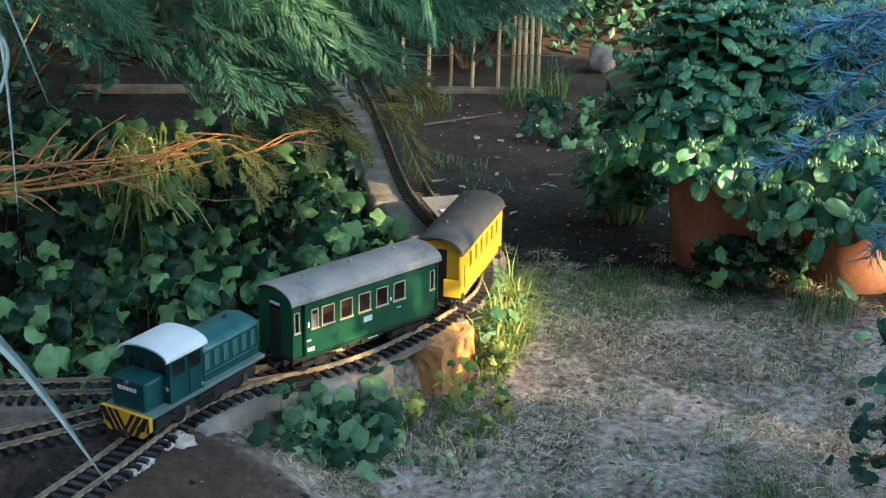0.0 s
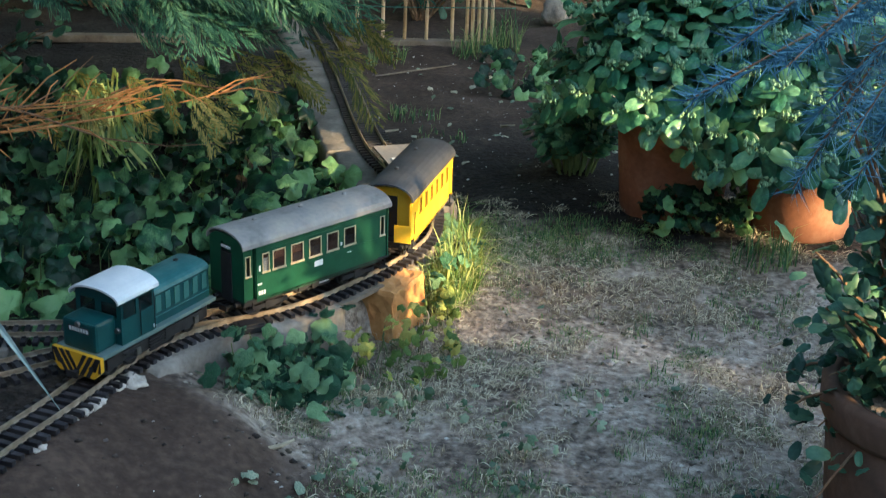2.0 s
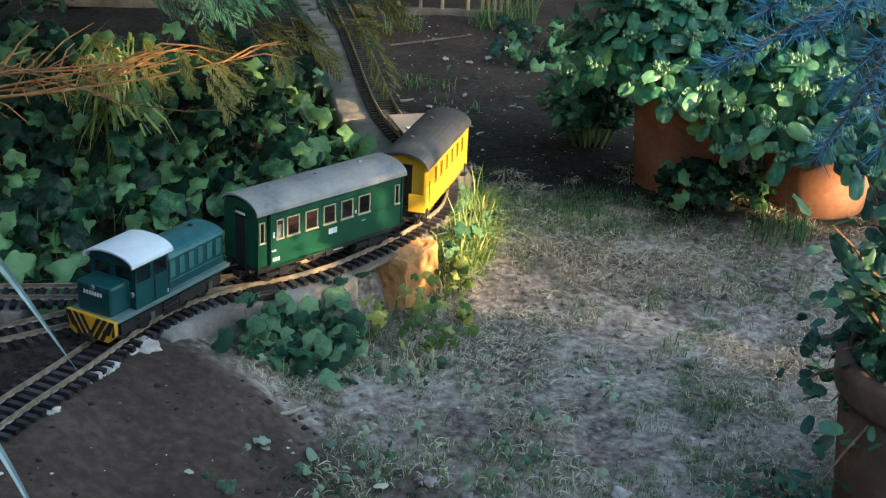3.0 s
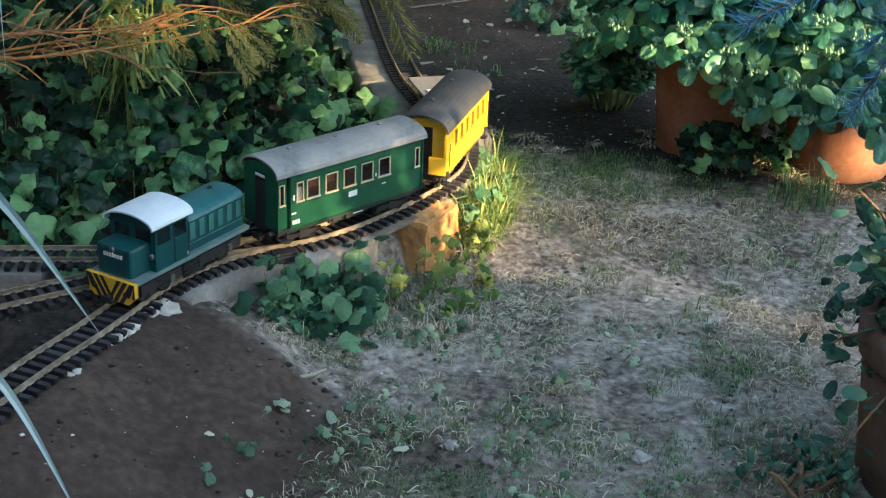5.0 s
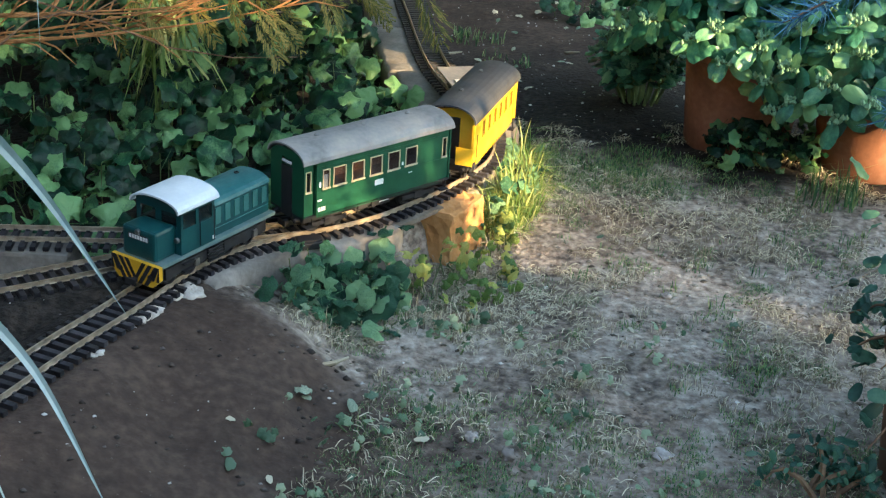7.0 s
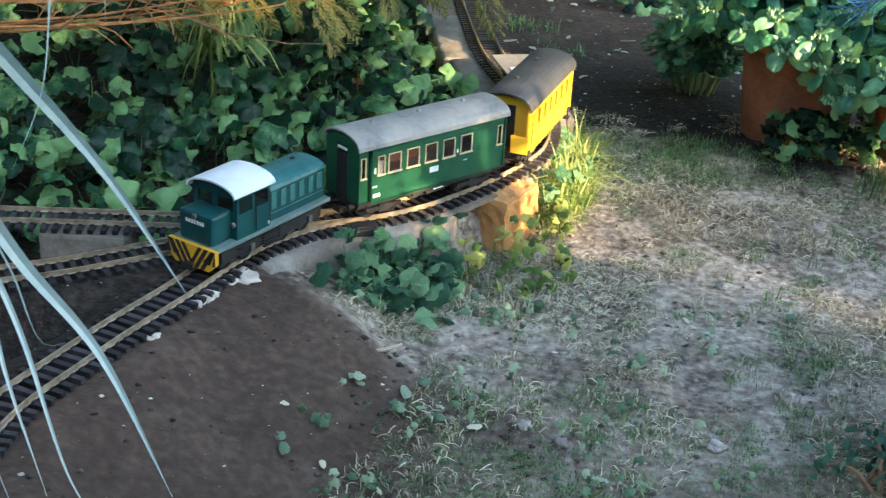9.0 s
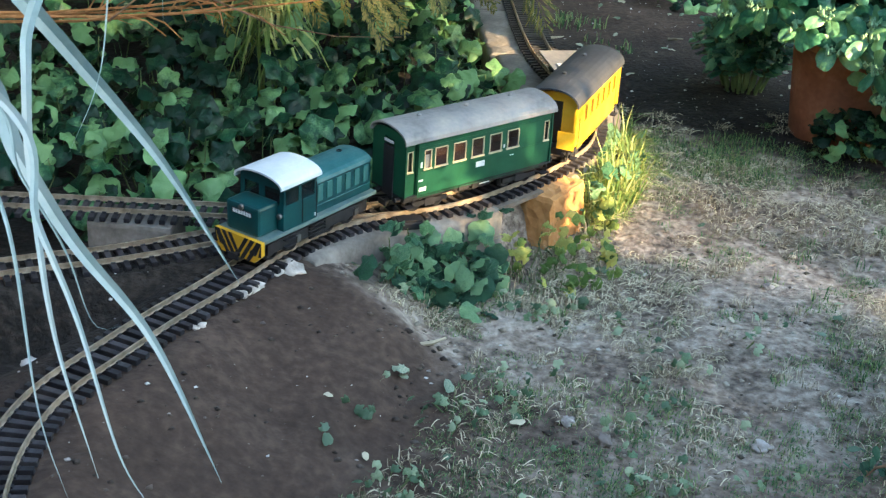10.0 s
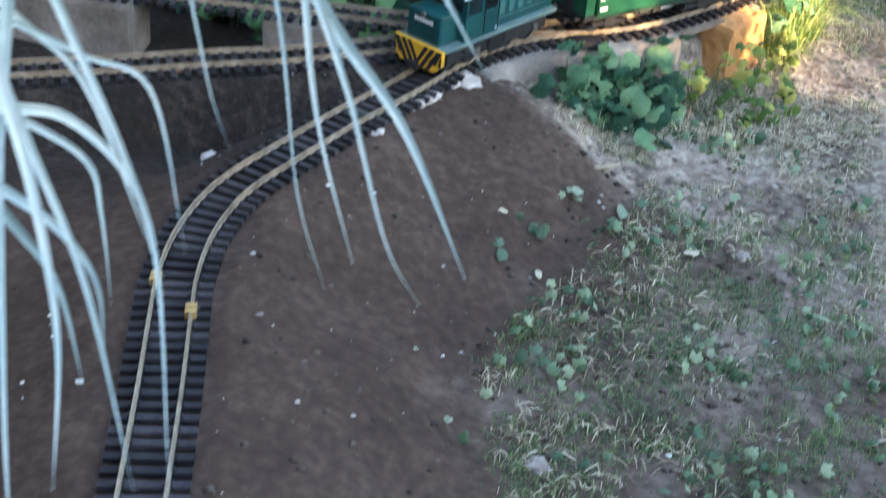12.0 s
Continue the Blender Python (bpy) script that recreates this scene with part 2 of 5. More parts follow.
# ---- mesh helpers ----
class Geo:
    """Collects faces for one mesh."""
    def __init__(self):
        self.v, self.f = [], []

    def add(self, verts, faces, m=None):
        o = len(self.v)
        self.v += [tuple(m @ Vector(p)) if m else tuple(p) for p in verts]
        self.f += [tuple(i + o for i in q) for q in faces]
        return self

    def box(self, x0, x1, y0, y1, z0, z1, m=None, c=0.0):
        """A box with chamfered long edges when c is given."""
        if not c:
            v = [(x, y, z) for x in (x0, x1) for y in (y0, y1) for z in (z0, z1)]
            return self.add(v, [(0, 1, 3, 2), (4, 6, 7, 5), (0, 4, 5, 1), (2, 3, 7, 6), (0, 2, 6, 4), (1, 5, 7, 3)], m)
        bm = bmesh.new()
        bmesh.ops.create_cube(bm, size=1.0, matrix=Matrix.LocRotScale(((x0 + x1) / 2, (y0 + y1) / 2, (z0 + z1) / 2), None, (x1 - x0, y1 - y0, z1 - z0)))
        bmesh.ops.bevel(bm, geom=bm.edges[:], offset=c, segments=2, affect="EDGES", profile=0.6)
        bm.verts.index_update()
        self.add([p.co for p in bm.verts], [[p.index for p in q.verts] for q in bm.faces], m)
        bm.free()
        return self

    def loft(self, rings, close=True, caps=True):
        o, n = len(self.v), len(rings[0])
        for r in rings:
            self.v += [tuple(p) for p in r]
        for a in range(len(rings) - 1):
            for i in range(n if close else n - 1):
                j = (i + 1) % n
                self.f.append((o + a * n + i, o + a * n + j, o + a * n + n + j, o + a * n + n + i))
        if caps and close:
            self.f.append(tuple(o + i for i in reversed(range(n))))
            self.f.append(tuple(o + (len(rings) - 1) * n + i for i in range(n)))
        return self

    def tube(self, pts, radii, n=6):
        pts = [Vector(p) for p in pts]
        rings = []
        for i, p in enumerate(pts):
            d = (pts[min(i + 1, len(pts) - 1)] - pts[max(i - 1, 0)]).normalized()
            a = d.orthogonal().normalized()
            b = d.cross(a)
            r = radii[i] if isinstance(radii, (list, tuple)) else radii
            rings.append([p + r * (math.cos(k * 2 * math.pi / n) * a + math.sin(k * 2 * math.pi / n) * b) for k in range(n)])
        ref = rings[0]
        for q in range(1, len(rings)):      # keep the rings from twisting
            best = min(range(n), key=lambda s: sum((rings[q][(k + s) % n] - pts[q] - (ref[k] - pts[q - 1])).length for k in range(n)))
            rings[q] = [rings[q][(k + best) % n] for k in range(n)]
            ref = rings[q]
        return self.loft(rings)

    def lathe(self, prof, n=40, m=None):
        g = Geo()
        g.loft([[(r * math.cos(2 * math.pi * k / n), r * math.sin(2 * math.pi * k / n), z) for k in range(n)] for r, z in prof], True, False)
        return self.add(g.v, g.f, m)

    def prism(self, outline, y0, y1, m=None):
        """An outline in x, z pushed along y."""
        n = len(outline)
        v = [(x, y0, z) for x, z in outline] + [(x, y1, z) for x, z in outline]
        f = [(i, (i + 1) % n, n + (i + 1) % n, n + i) for i in range(n)] + [tuple(reversed(range(n))), tuple(range(n, 2 * n))]
        return self.add(v, f, m)

    def mesh(self, name, material, smooth=False):
        me = bpy.data.meshes.new(name)
        me.from_pydata(self.v, [], self.f)
        me.materials.append(material)
        if smooth:
            me.polygons.foreach_set("use_smooth", [True] * len(me.polygons))
        me.update()
        return me


def thing(name, label, category, group="", kind="", at=None):
    ob = new(name)
    ob.empty_display_size = 0.05
    if at is not None:
        ob.matrix_world = at
    return tagged(ob, label, category, group, kind)


def part(name, geo, material, parent, label="", smooth=False, m=None, kind=""):
    me = geo if isinstance(geo, bpy.types.Mesh) else geo.mesh(name, material, smooth)
    ob = new(name, me)
    ob.parent = parent
    if m is not None:
        ob.matrix_basis = m
    return tagged(ob, label, "", "", kind)


def solo(name, geo, material, label, category, group="", kind="", smooth=False, m=None):
    ob = new(name, geo if isinstance(geo, bpy.types.Mesh) else geo.mesh(name, material, smooth))
    if m is not None:
        ob.matrix_world = m
    return tagged(ob, label, category, group, kind)


rng = random.Random(7)
U = rng.uniform


def smooth_step(a, b, x):
    t = min(1.0, max(0.0, (x - a) / (b - a)))
    return t * t * (3 - 2 * t)


def spline(pts, step=0.01):
    """Points at even steps along a smooth curve through pts."""
    P = [Vector(p) for p in pts]
    P = [2 * P[0] - P[1]] + P + [2 * P[-1] - P[-2]]
    fine = []
    for i in range(1, len(P) - 2):
        for k in range(24):
            t = k / 24
            a, b, c, d = P[i - 1:i + 3]
            fine.append(0.5 * ((2 * b) + (c - a) * t + (2 * a - 5 * b + 4 * c - d) * t * t + (3 * b - a - 3 * c + d) * t ** 3))
    fine.append(P[-2])
    for _ in range(3):
        fine = [fine[0]] + [(fine[i - 1] + fine[i] * 2 + fine[i + 1]) / 4 for i in range(1, len(fine) - 1)] + [fine[-1]]
    out, left = [fine[0]], step
    for i in range(1, len(fine)):
        a, b = fine[i - 1], fine[i]
        d = (b - a).length
        while left <= d:
            out.append(a + (b - a) * left / d)
            left += step
        left -= d
    return out


def place(path, s, step=0.01):
    i = max(0, min(len(path) - 2, int(s / step)))
    return path[i] + (path[i + 1] - path[i]) * (s / step - i)


# ---- ground ----
MAIN = spline([(-0.37, 0.45, 0), (-0.465, 0.70, 0), (-0.509, 0.855, 0), (-0.550, 1.005, 0), (-0.586, 1.13, 0), (-0.606, 1.205, 0), (-0.618, 1.29, 0), (-0.616, 1.375, 0),
               (-0.602, 1.44, 0), (-0.577, 1.507, 0), (-0.525, 1.637, 0), (-0.472, 1.752, 0), (-0.417, 1.886, 0), (-0.378, 1.957, 0), (-0.334, 2.011, 0), (-0.292, 2.048, 0),
               (-0.243, 2.083, 0), (-0.197, 2.110, 0), (-0.152, 2.146, 0), (-0.108, 2.192, 0), (-0.028, 2.296, 0), (0.041, 2.415, 0), (0.067, 2.50, 0), (0.075, 2.62, 0), (0.065, 2.709, 0),
               (0.034, 2.835, 0), (-0.025, 3.030, 0), (-0.066, 3.256, 0), (-0.104, 3.519, 0), (-0.165, 3.925, 0), (-0.25, 4.4, 0), (-0.36, 4.9, 0)])
BRANCH = spline([(-0.320, 2.030, 0), (-0.385, 1.990, 0), (-0.443, 1.955, 0), (-0.520, 1.905, 0), (-0.60, 1.851, 0), (-0.672, 1.805, 0), (-0.749, 1.767, 0), (-0.893, 1.687, 0), (-1.07, 1.595, 0), (-1.3, 1.48, 0)])
BACK = spline([(-0.240, 2.085, 0), (-0.32, 2.050, 0), (-0.419, 2.025, 0), (-0.51, 2.011, 0), (-0.60, 2.003, 0), (-0.69, 1.995, 0), (-0.9, 1.975, 0), (-1.3, 1.94, 0)])
MA = np.array([(p.x, p.y) for p in MAIN])
BR = np.array([(p.x, p.y) for p in BRANCH])


def lawn_z(x, y):
    return -0.122 + 0.009 * x


def ground_z(x, y):
    d = np.hypot(MA[:, 0] - x, MA[:, 1] - y)
    i = int(d.argmin())
    j = min(max(i, 1), len(MA) - 2)
    tx, ty = MA[j + 1] - MA[j - 1]
    side = (x - MA[i, 0]) * ty - (y - MA[i, 1]) * tx      # positive on the lawn's side
    near = float(d[i])
    z = lawn_z(x, y)
    bumps = 0.012 * noise.noise((x * 3, y * 3, 0.3)) + 0.007 * noise.noise((x * 9, y * 9, 1.3)) + 0.0025 * noise.noise((x * 28, y * 28, 2.3))
    w = 1 - smooth_step(1.88, 2.18, MA[i, 1])     # the soil bank stands along the near stretch only
    if side > 0:
        bank = w * (1 - smooth_step(0.05, 0.40, near + 0.03 * noise.noise((x * 6, y * 6, 5))))
        z = z * (1 - bank) + (-0.020) * bank
        bumps += bank * (1 - bank) * (0.055 * noise.noise((x * 7 + 3, y * 4, 4.1)) + 0.03 * noise.noise((x * 16, y * 11, 6.1)))
    else:
        left = w * (-0.024 - (0.03 + 0.055 * smooth_step(1.35, 1.65, y)) * smooth_step(0.05, 0.2, near)) + (1 - w) * (-0.085)
        if MA[i, 1] > 2.9:
            left = -0.085 + 0.05 * smooth_step(2.9, 4.2, MA[i, 1])
        k = smooth_step(0.0, 0.05, near)
        base = z * (1 - w) + (-0.020) * w
        z = base * (1 - k) + left * k
        db = float(np.hypot(BR[:, 0] - x, BR[:, 1] - y).min())     # low bank under the siding
        kb = 1 - smooth_step(0.05, 0.11, db)
        z = z * (1 - kb) + max(z, -0.0175) * kb
        if db < 0.055:
            bumps *= 0.2
    if 2.12 < MA[i, 1] < 2.7:       # soil packed under the curve
        kc = (1 - smooth_step(0.02, 0.05, near)) * smooth_step(2.12, 2.2, MA[i, 1])
        z = z * (1 - kc) + max(z, -0.05) * kc
    if near < 0.055:
        bumps *= 0.25
    return z + bumps


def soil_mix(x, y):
    """How much of the ground here is dug bank soil, and how much dark soil with shade painted in."""
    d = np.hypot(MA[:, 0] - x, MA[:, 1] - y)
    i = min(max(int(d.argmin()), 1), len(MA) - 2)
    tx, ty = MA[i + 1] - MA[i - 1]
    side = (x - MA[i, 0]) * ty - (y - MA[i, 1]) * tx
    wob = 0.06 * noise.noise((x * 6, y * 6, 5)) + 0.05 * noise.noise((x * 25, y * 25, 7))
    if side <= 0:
        # shade left of the track and under the vines, painted as near-black soil
        shade_dark = max(0.95 * smooth_step(1.25, 1.65, y + wob), smooth_step(2.0, 2.1, MA[i, 1]))
        return 1.0 - shade_dark, 1.0
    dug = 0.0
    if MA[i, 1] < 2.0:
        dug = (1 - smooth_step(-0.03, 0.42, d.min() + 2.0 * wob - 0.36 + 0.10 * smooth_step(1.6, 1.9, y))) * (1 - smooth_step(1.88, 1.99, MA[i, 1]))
    dug = max(dug, 0.8 * (1 - smooth_step(1.2, 1.9, y + 2.5 * wob)))      # darker, bare lawn nearby
    # shade around the pots and path painted into the dark soil colour
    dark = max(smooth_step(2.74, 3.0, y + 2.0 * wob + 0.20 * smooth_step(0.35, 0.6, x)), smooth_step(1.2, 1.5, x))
    dug = max(dug, 0.9 * smooth_step(3.1, 3.8, y + wob) * (1 - smooth_step(1.2, 1.5, x)))      # browner soil along the rear path
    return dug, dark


def sheet(xs, ys):
    g = Geo()
    g.v = [(x, y, ground_z(x, y)) for y in ys for x in xs]
    n = len(xs)
    g.f = [(j * n + i, j * n + i + 1, j * n + n + i + 1, j * n + n + i) for j in range(len(ys) - 1) for i in range(n - 1)]
    return g


def steps(segs):
    out = []
    for a, b, s in segs:
        n = max(1, round((b - a) / s))
        out += [a + (b - a) * k / n for k in range(n)]
    return out + [segs[-1][1]]


gx = steps([(-60, -6, 9), (-6, -1.4, 0.4), (-1.4, -0.8, 0.03), (-0.8, 0.9, 0.011), (0.9, 1.6, 0.04), (1.6, 6, 0.4), (6, 60, 9)])
gy = steps([(-60, -4, 9), (-4, 0.4, 0.3), (0.4, 0.7, 0.03), (0.7, 3.2, 0.011), (3.2, 6.0, 0.03), (6, 9, 0.3), (9, 80, 9)])
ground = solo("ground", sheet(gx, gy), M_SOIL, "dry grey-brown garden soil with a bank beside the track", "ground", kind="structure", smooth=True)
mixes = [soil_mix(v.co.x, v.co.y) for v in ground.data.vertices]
for k, key in enumerate(("dug_soil", "shaded_dark_soil")):
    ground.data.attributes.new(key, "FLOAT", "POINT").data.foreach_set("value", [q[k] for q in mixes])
# ---- railway ----
def strip(path, off, prof, z=0.0):
    """A profile (across, up) drawn along a path at a sideways offset."""
    g, rings = Geo(), []
    for i in range(0, len(path)):
        a, b = path[max(i - 1, 0)], path[min(i + 1, len(path) - 1)]
        d = (b - a).normalized()
        n = Vector((d.y, -d.x, 0))
        rings.append([path[i] + n * (off + u) + Vector((0, 0, z + w)) for u, w in prof])
    return g.loft(rings)


RAILP = [(-0.0022, -0.0085), (0.0022, -0.0085), (0.0022, -0.0078), (0.0006, -0.0070), (0.0006, -0.0026), (0.0014, -0.0018), (0.0014, 0.0), (-0.0014, 0.0), (-0.0014, -0.0018), (-0.0006, -0.0026), (-0.0006, -0.0070), (-0.0022, -0.0078)]
tie_geo = Geo().box(-0.044, 0.044, -0.0048, 0.0048, -0.0165, -0.0087, c=0.0010)
for sx in (-0.0225, 0.0225):      # rail chairs
    tie_geo.box(sx - 0.0052, sx - 0.0024, -0.0034, 0.0034, -0.0087, -0.0062)
    tie_geo.box(sx + 0.0024, sx + 0.0052, -0.0034, 0.0034, -0.0087, -0.0062)
TIE = tie_geo.mesh("tie", M_TIE)


def track(name, path, label, s0=0.0, s1=None, pitch=0.0195, skip=0.0):
    t = thing(name, label, "model track")
    total = (len(path) - 1) * 0.01
    s1 = s1 or total
    for sgn in (-1, 1):
        part("rail", strip(path, sgn * 0.0225, RAILP), M_RAIL, t, "tarnished brass rail")
    s = s0 + skip
    while s < s1:
        p, q = place(path, s), place(path, s + 0.01)
        d = (q - p).normalized()
        part("tie", TIE, None, t, m=pose(p.x, p.y, 0, 0, 0, math.degrees(math.atan2(d.y, d.x)) - 90 + U(-1.2, 1.2)))
        s += pitch
    return t


main_track = track("main_track", MAIN, "curving brass-railed garden track on dark plastic ties")
branch_track = track("branch_track", BRANCH, "brass-railed siding track branching from the curve", skip=0.15)
back_track = track("back_track", BACK, "shaded rear siding track with dull rails", skip=0.2)
def s_at(x, y, path=MAIN):
    return min(range(len(path)), key=lambda i: (path[i].x - x) ** 2 + (path[i].y - y) ** 2) * 0.01


def sub(path, s0, s1):
    return path[int(s0 * 100):int(s1 * 100) + 1]


def rough(geo, amt, sc, seed=0.0):
    geo.v = [tuple(Vector(p) + amt * noise.noise_vector(Vector(p) * sc + Vector((seed, 0, 0)))) for p in geo.v]
    return geo


def kerb(name, path, a, b, z0, z1, material, label, seed):
    """A cast slab under the track, from a to b sideways, with a worn edge."""
    prof = [(a, z0), (b, z0), (b + 0.004, z0 + 0.3 * (z1 - z0)), (b + 0.002, z1 - 0.010), (b - 0.004, z1 - 0.002), (b - 0.02, z1),
            (a + 0.6 * (b - a), z1), (a + 0.3 * (b - a), z1), (a + 0.012, z1), (a + 0.003, z1 - 0.005), (a, z1 - 0.014)]
    return solo(name, rough(strip(path, 0, prof), 0.004, 28, seed), material, label, "slab", "concrete slabs", smooth=True)


kerb("concrete_slab", sub(MAIN, s_at(-0.400, 1.91), s_at(-0.120, 2.180)), -0.045, 0.062, -0.16, -0.0175, M_CONC, "rough grey concrete slab edging under the junction", 1)
sA, sB = s_at(0.068, 2.69), s_at(-0.03, 3.05)
kerb("concrete_slab", sub(MAIN, sA, sB), -0.105, 0.080, -0.16, -0.0175, M_CONC, "pale concrete slab under the bend of the track", 3)
s = sB + 0.006
for k, ln in enumerate((0.37, 0.42, 0.45, 0.5)):
    kerb("concrete_slab", sub(MAIN, s, s + ln), -0.122 - 0.004 * k, 0.036, -0.16, -0.0178, M_CONC, "long grey concrete slab carrying the straight track", 5 + k)
    s += ln + 0.008

# sandstone block, plank and plaster lumps by the curve
blk = rough(Geo().box(-0.056, 0.056, -0.064, 0.040, -0.15, -0.0185, c=0.010), 0.006, 22, 2)
bm = bmesh.new()
bme = blk.mesh("tmp_block", M_SAND)
bm.from_mesh(bme)
bmesh.ops.subdivide_edges(bm, edges=bm.edges[:], cuts=5, use_grid_fill=True)
for v in bm.verts:
    v.co += 0.006 * noise.noise_vector(v.co * 38) + 0.003 * noise.noise_vector(v.co * 110)
    v.co.z = min(v.co.z, -0.0175)
bm.to_mesh(bme)
bm.free()
solo("sandstone_block", bme, M_SAND, "chipped sandstone block propping up the curved track", "stone block", m=pose(-0.008, 2.292, 0, 0, 0, 56))
solo("wooden_plank", rough(strip(sub(MAIN, s_at(-0.15, 2.148), s_at(-0.035, 2.285)), 0, [(0.012, -0.026), (0.052, -0.026), (0.052, -0.0178), (0.012, -0.0178)]), 0.001, 30), M_WOOD, "thin weathered plank under the sleepers", "plank")
solo("stone_slab", rough(strip(sub(MAIN, s_at(0.045, 2.43), s_at(0.075, 2.59)), 0, [(-0.05, -0.15), (0.028, -0.15), (0.028, -0.02), (0.022, -0.0178), (-0.045, -0.0178), (-0.05, -0.025)]), 0.004, 30, 9), M_CONC, "grey stone slab under the tightest part of the curve", "stone block")
solo("pale_board", rough(Geo().box(-0.065, 0.065, -0.010, 0.010, -0.028, -0.010), 0.0012, 30), M_WHITE, "pale painted board beside the curve", "board", m=pose(-0.128, 2.252, 0, 0, 0, 50))


def lump(name, x, y, z, r, flat, material, label, cat, group="", seed=0):
    bm = bmesh.new()
    bmesh.ops.create_icosphere(bm, subdivisions=3, radius=1)
    for v in bm.verts:
        v.co *= 1 + 0.5 * noise.noise(v.co * 1.7 + Vector((seed, seed, 0))) + 0.35 * noise.noise(v.co * 4 + Vector((seed, 0, 0)))
        v.co = Vector((v.co.x * r, v.co.y * r * 0.8, v.co.z * r * flat))
    me = bpy.data.meshes.new(name)
    bm.to_mesh(me)
    bm.free()
    me.materials.append(material)
    me.polygons.foreach_set("use_smooth", [True] * len(me.polygons))
    return solo(name, me, None, label, cat, group, m=pose(x, y, z, U(-8, 8), U(-8, 8), U(0, 180)))


for x, y, z, r, flat, lab, seed in ((-0.388, 1.852, -0.034, 0.025, 0.42, "pale broken plaster at the slab's end", 1), (-0.408, 1.832, -0.034, 0.017, 0.45, "pale broken plaster at the slab's end", 4),
                                    (-0.426, 1.778, -0.028, 0.020, 0.40, "crumbled pale plaster pressed into the soil", 7), (-0.440, 1.752, -0.028, 0.017, 0.40, "crumbled pale plaster pressed into the soil", 9),
                                    (-0.452, 1.728, -0.028, 0.012, 0.45, "crumbled pale plaster pressed into the soil", 15), (-0.478, 1.645, -0.026, 0.012, 0.45, "crumbled pale plaster pressed into the soil", 12)):
    lump("plaster_lump", x, y, max(z, ground_z(x, y)), r, flat, M_WHITE, lab, "plaster lump", "plaster lumps", seed)

# point motors by the junction, track clips, buffer marker
for x, y, rz, lab in ((-0.222, 2.040, 22, "flat black point motor on the concrete slab"), (-0.282, 2.140, 24, "flat black point motor among the leaves")):
    t = thing("point_motor", lab, "point motor", "point motors", at=pose(x, y, -0.0175, 0, 0, rz))
    part("housing", Geo().box(-0.026, 0.026, -0.016, 0.016, 0, 0.012, c=0.002), M_BLACK, t)
    part("cover", Geo().box(-0.020, 0.020, -0.012, 0.012, 0.012, 0.0155, c=0.001), M_BLACK, t)
    part("lever", Geo().box(-0.004, 0.004, 0.016, 0.030, 0.004, 0.007), M_STEEL, t)
t = thing("track_marker", "small orange marker lying on the rear siding", "marker", at=pose(-0.466, 2.018, -0.0087, 0, 0, 8))
part("base", Geo().box(-0.010, 0.010, -0.006, 0.006, 0, 0.004, c=0.001), M_ORANGE, t)
part("cap", Geo().box(-0.008, 0.008, -0.0045, 0.0045, 0.004, 0.009, c=0.0015), M_ORANGE, t)
for s_, o in ((s_at(-0.605, 1.195), -0.0225), (s_at(-0.586, 1.14), 0.0225)):
    p, q = place(MAIN, s_), place(MAIN, s_ + 0.01)
    a = math.atan2(q.y - p.y, q.x - p.x)
    t = thing("rail_clamp", "brass rail clamp gripping a joint", "rail clamp", "rail clamps", at=pose(p.x + o * math.sin(a), p.y - o * math.cos(a), -0.0087, 0, 0, math.degrees(a) - 90))
    for dy in (-0.005, 0.005):
        part("jaw", Geo().box(-0.0065, 0.0065, dy - 0.004, dy + 0.004, 0.0, 0.0102, c=0.001), M_CLIP, t)
    part("screw", Geo().lathe([(0, 0), (0.0016, 0), (0.0016, 0.003), (0, 0.003)], 10, pose(0.0065, 0.005, 0.005, 0, 90, 0)), M_STEEL, t)

# check rails and frog plate of the junction
t = thing("turnout_frog", "black plastic crossing piece with short brass check rails", "track crossing")
part("plate", strip(sub(MAIN, s_at(-0.417, 1.886), s_at(-0.365, 1.975)), -0.006, [(-0.015, -0.0087), (0.012, -0.0087), (0.012, -0.004), (-0.015, -0.004)]), M_TIE, t)
for off, a, b in ((0.0165, (-0.43, 1.855), (-0.36, 1.98)), (-0.016, (-0.40, 1.92), (-0.33, 2.015))):
    part("check_rail", strip(sub(MAIN, s_at(*a), s_at(*b)), off, RAILP), M_RAIL, t)

# stone piers under the siding tracks
for x0, x1 in ((-0.50, -0.31), (-0.745, -0.60), (-1.30, -0.955)):
    g = Geo().box(x0, x1, -0.035, 0.05, -0.17, -0.018, c=0.008)
    m = pose(0, 1.995 + 0.06 * (x0 + 0.6), 0)
    solo("stone_pier", rough(g, 0.005, 25, x0), M_CONC, "pale stone pier under the rear siding", "stone pier", "stone piers", m=m)
solo("brick_pier", rough(Geo().box(-0.028, 0.028, -0.02, 0.02, -0.12, -0.0185, c=0.004), 0.003, 30), M_CLAY, "small orange brick pier under the siding", "brick", m=pose(-0.79, 1.745, 0, 0, 0, 30))

# ---- train ----
def heading(s0, length):
    a, b = place(MAIN, s0 + 0.18 * length), place(MAIN, s0 + 0.82 * length)
    c = (a + b) / 2
    d = (a - b).normalized()
    return pose(c.x, c.y, 0, 0, 0, math.degrees(math.atan2(d.y, d.x)) - 90)


def arc(w, z, rise, n=10):
    return [(w * math.cos(math.pi * k / n), z + rise * math.sin(math.pi * k / n) ** 0.9) for k in range(n + 1)]


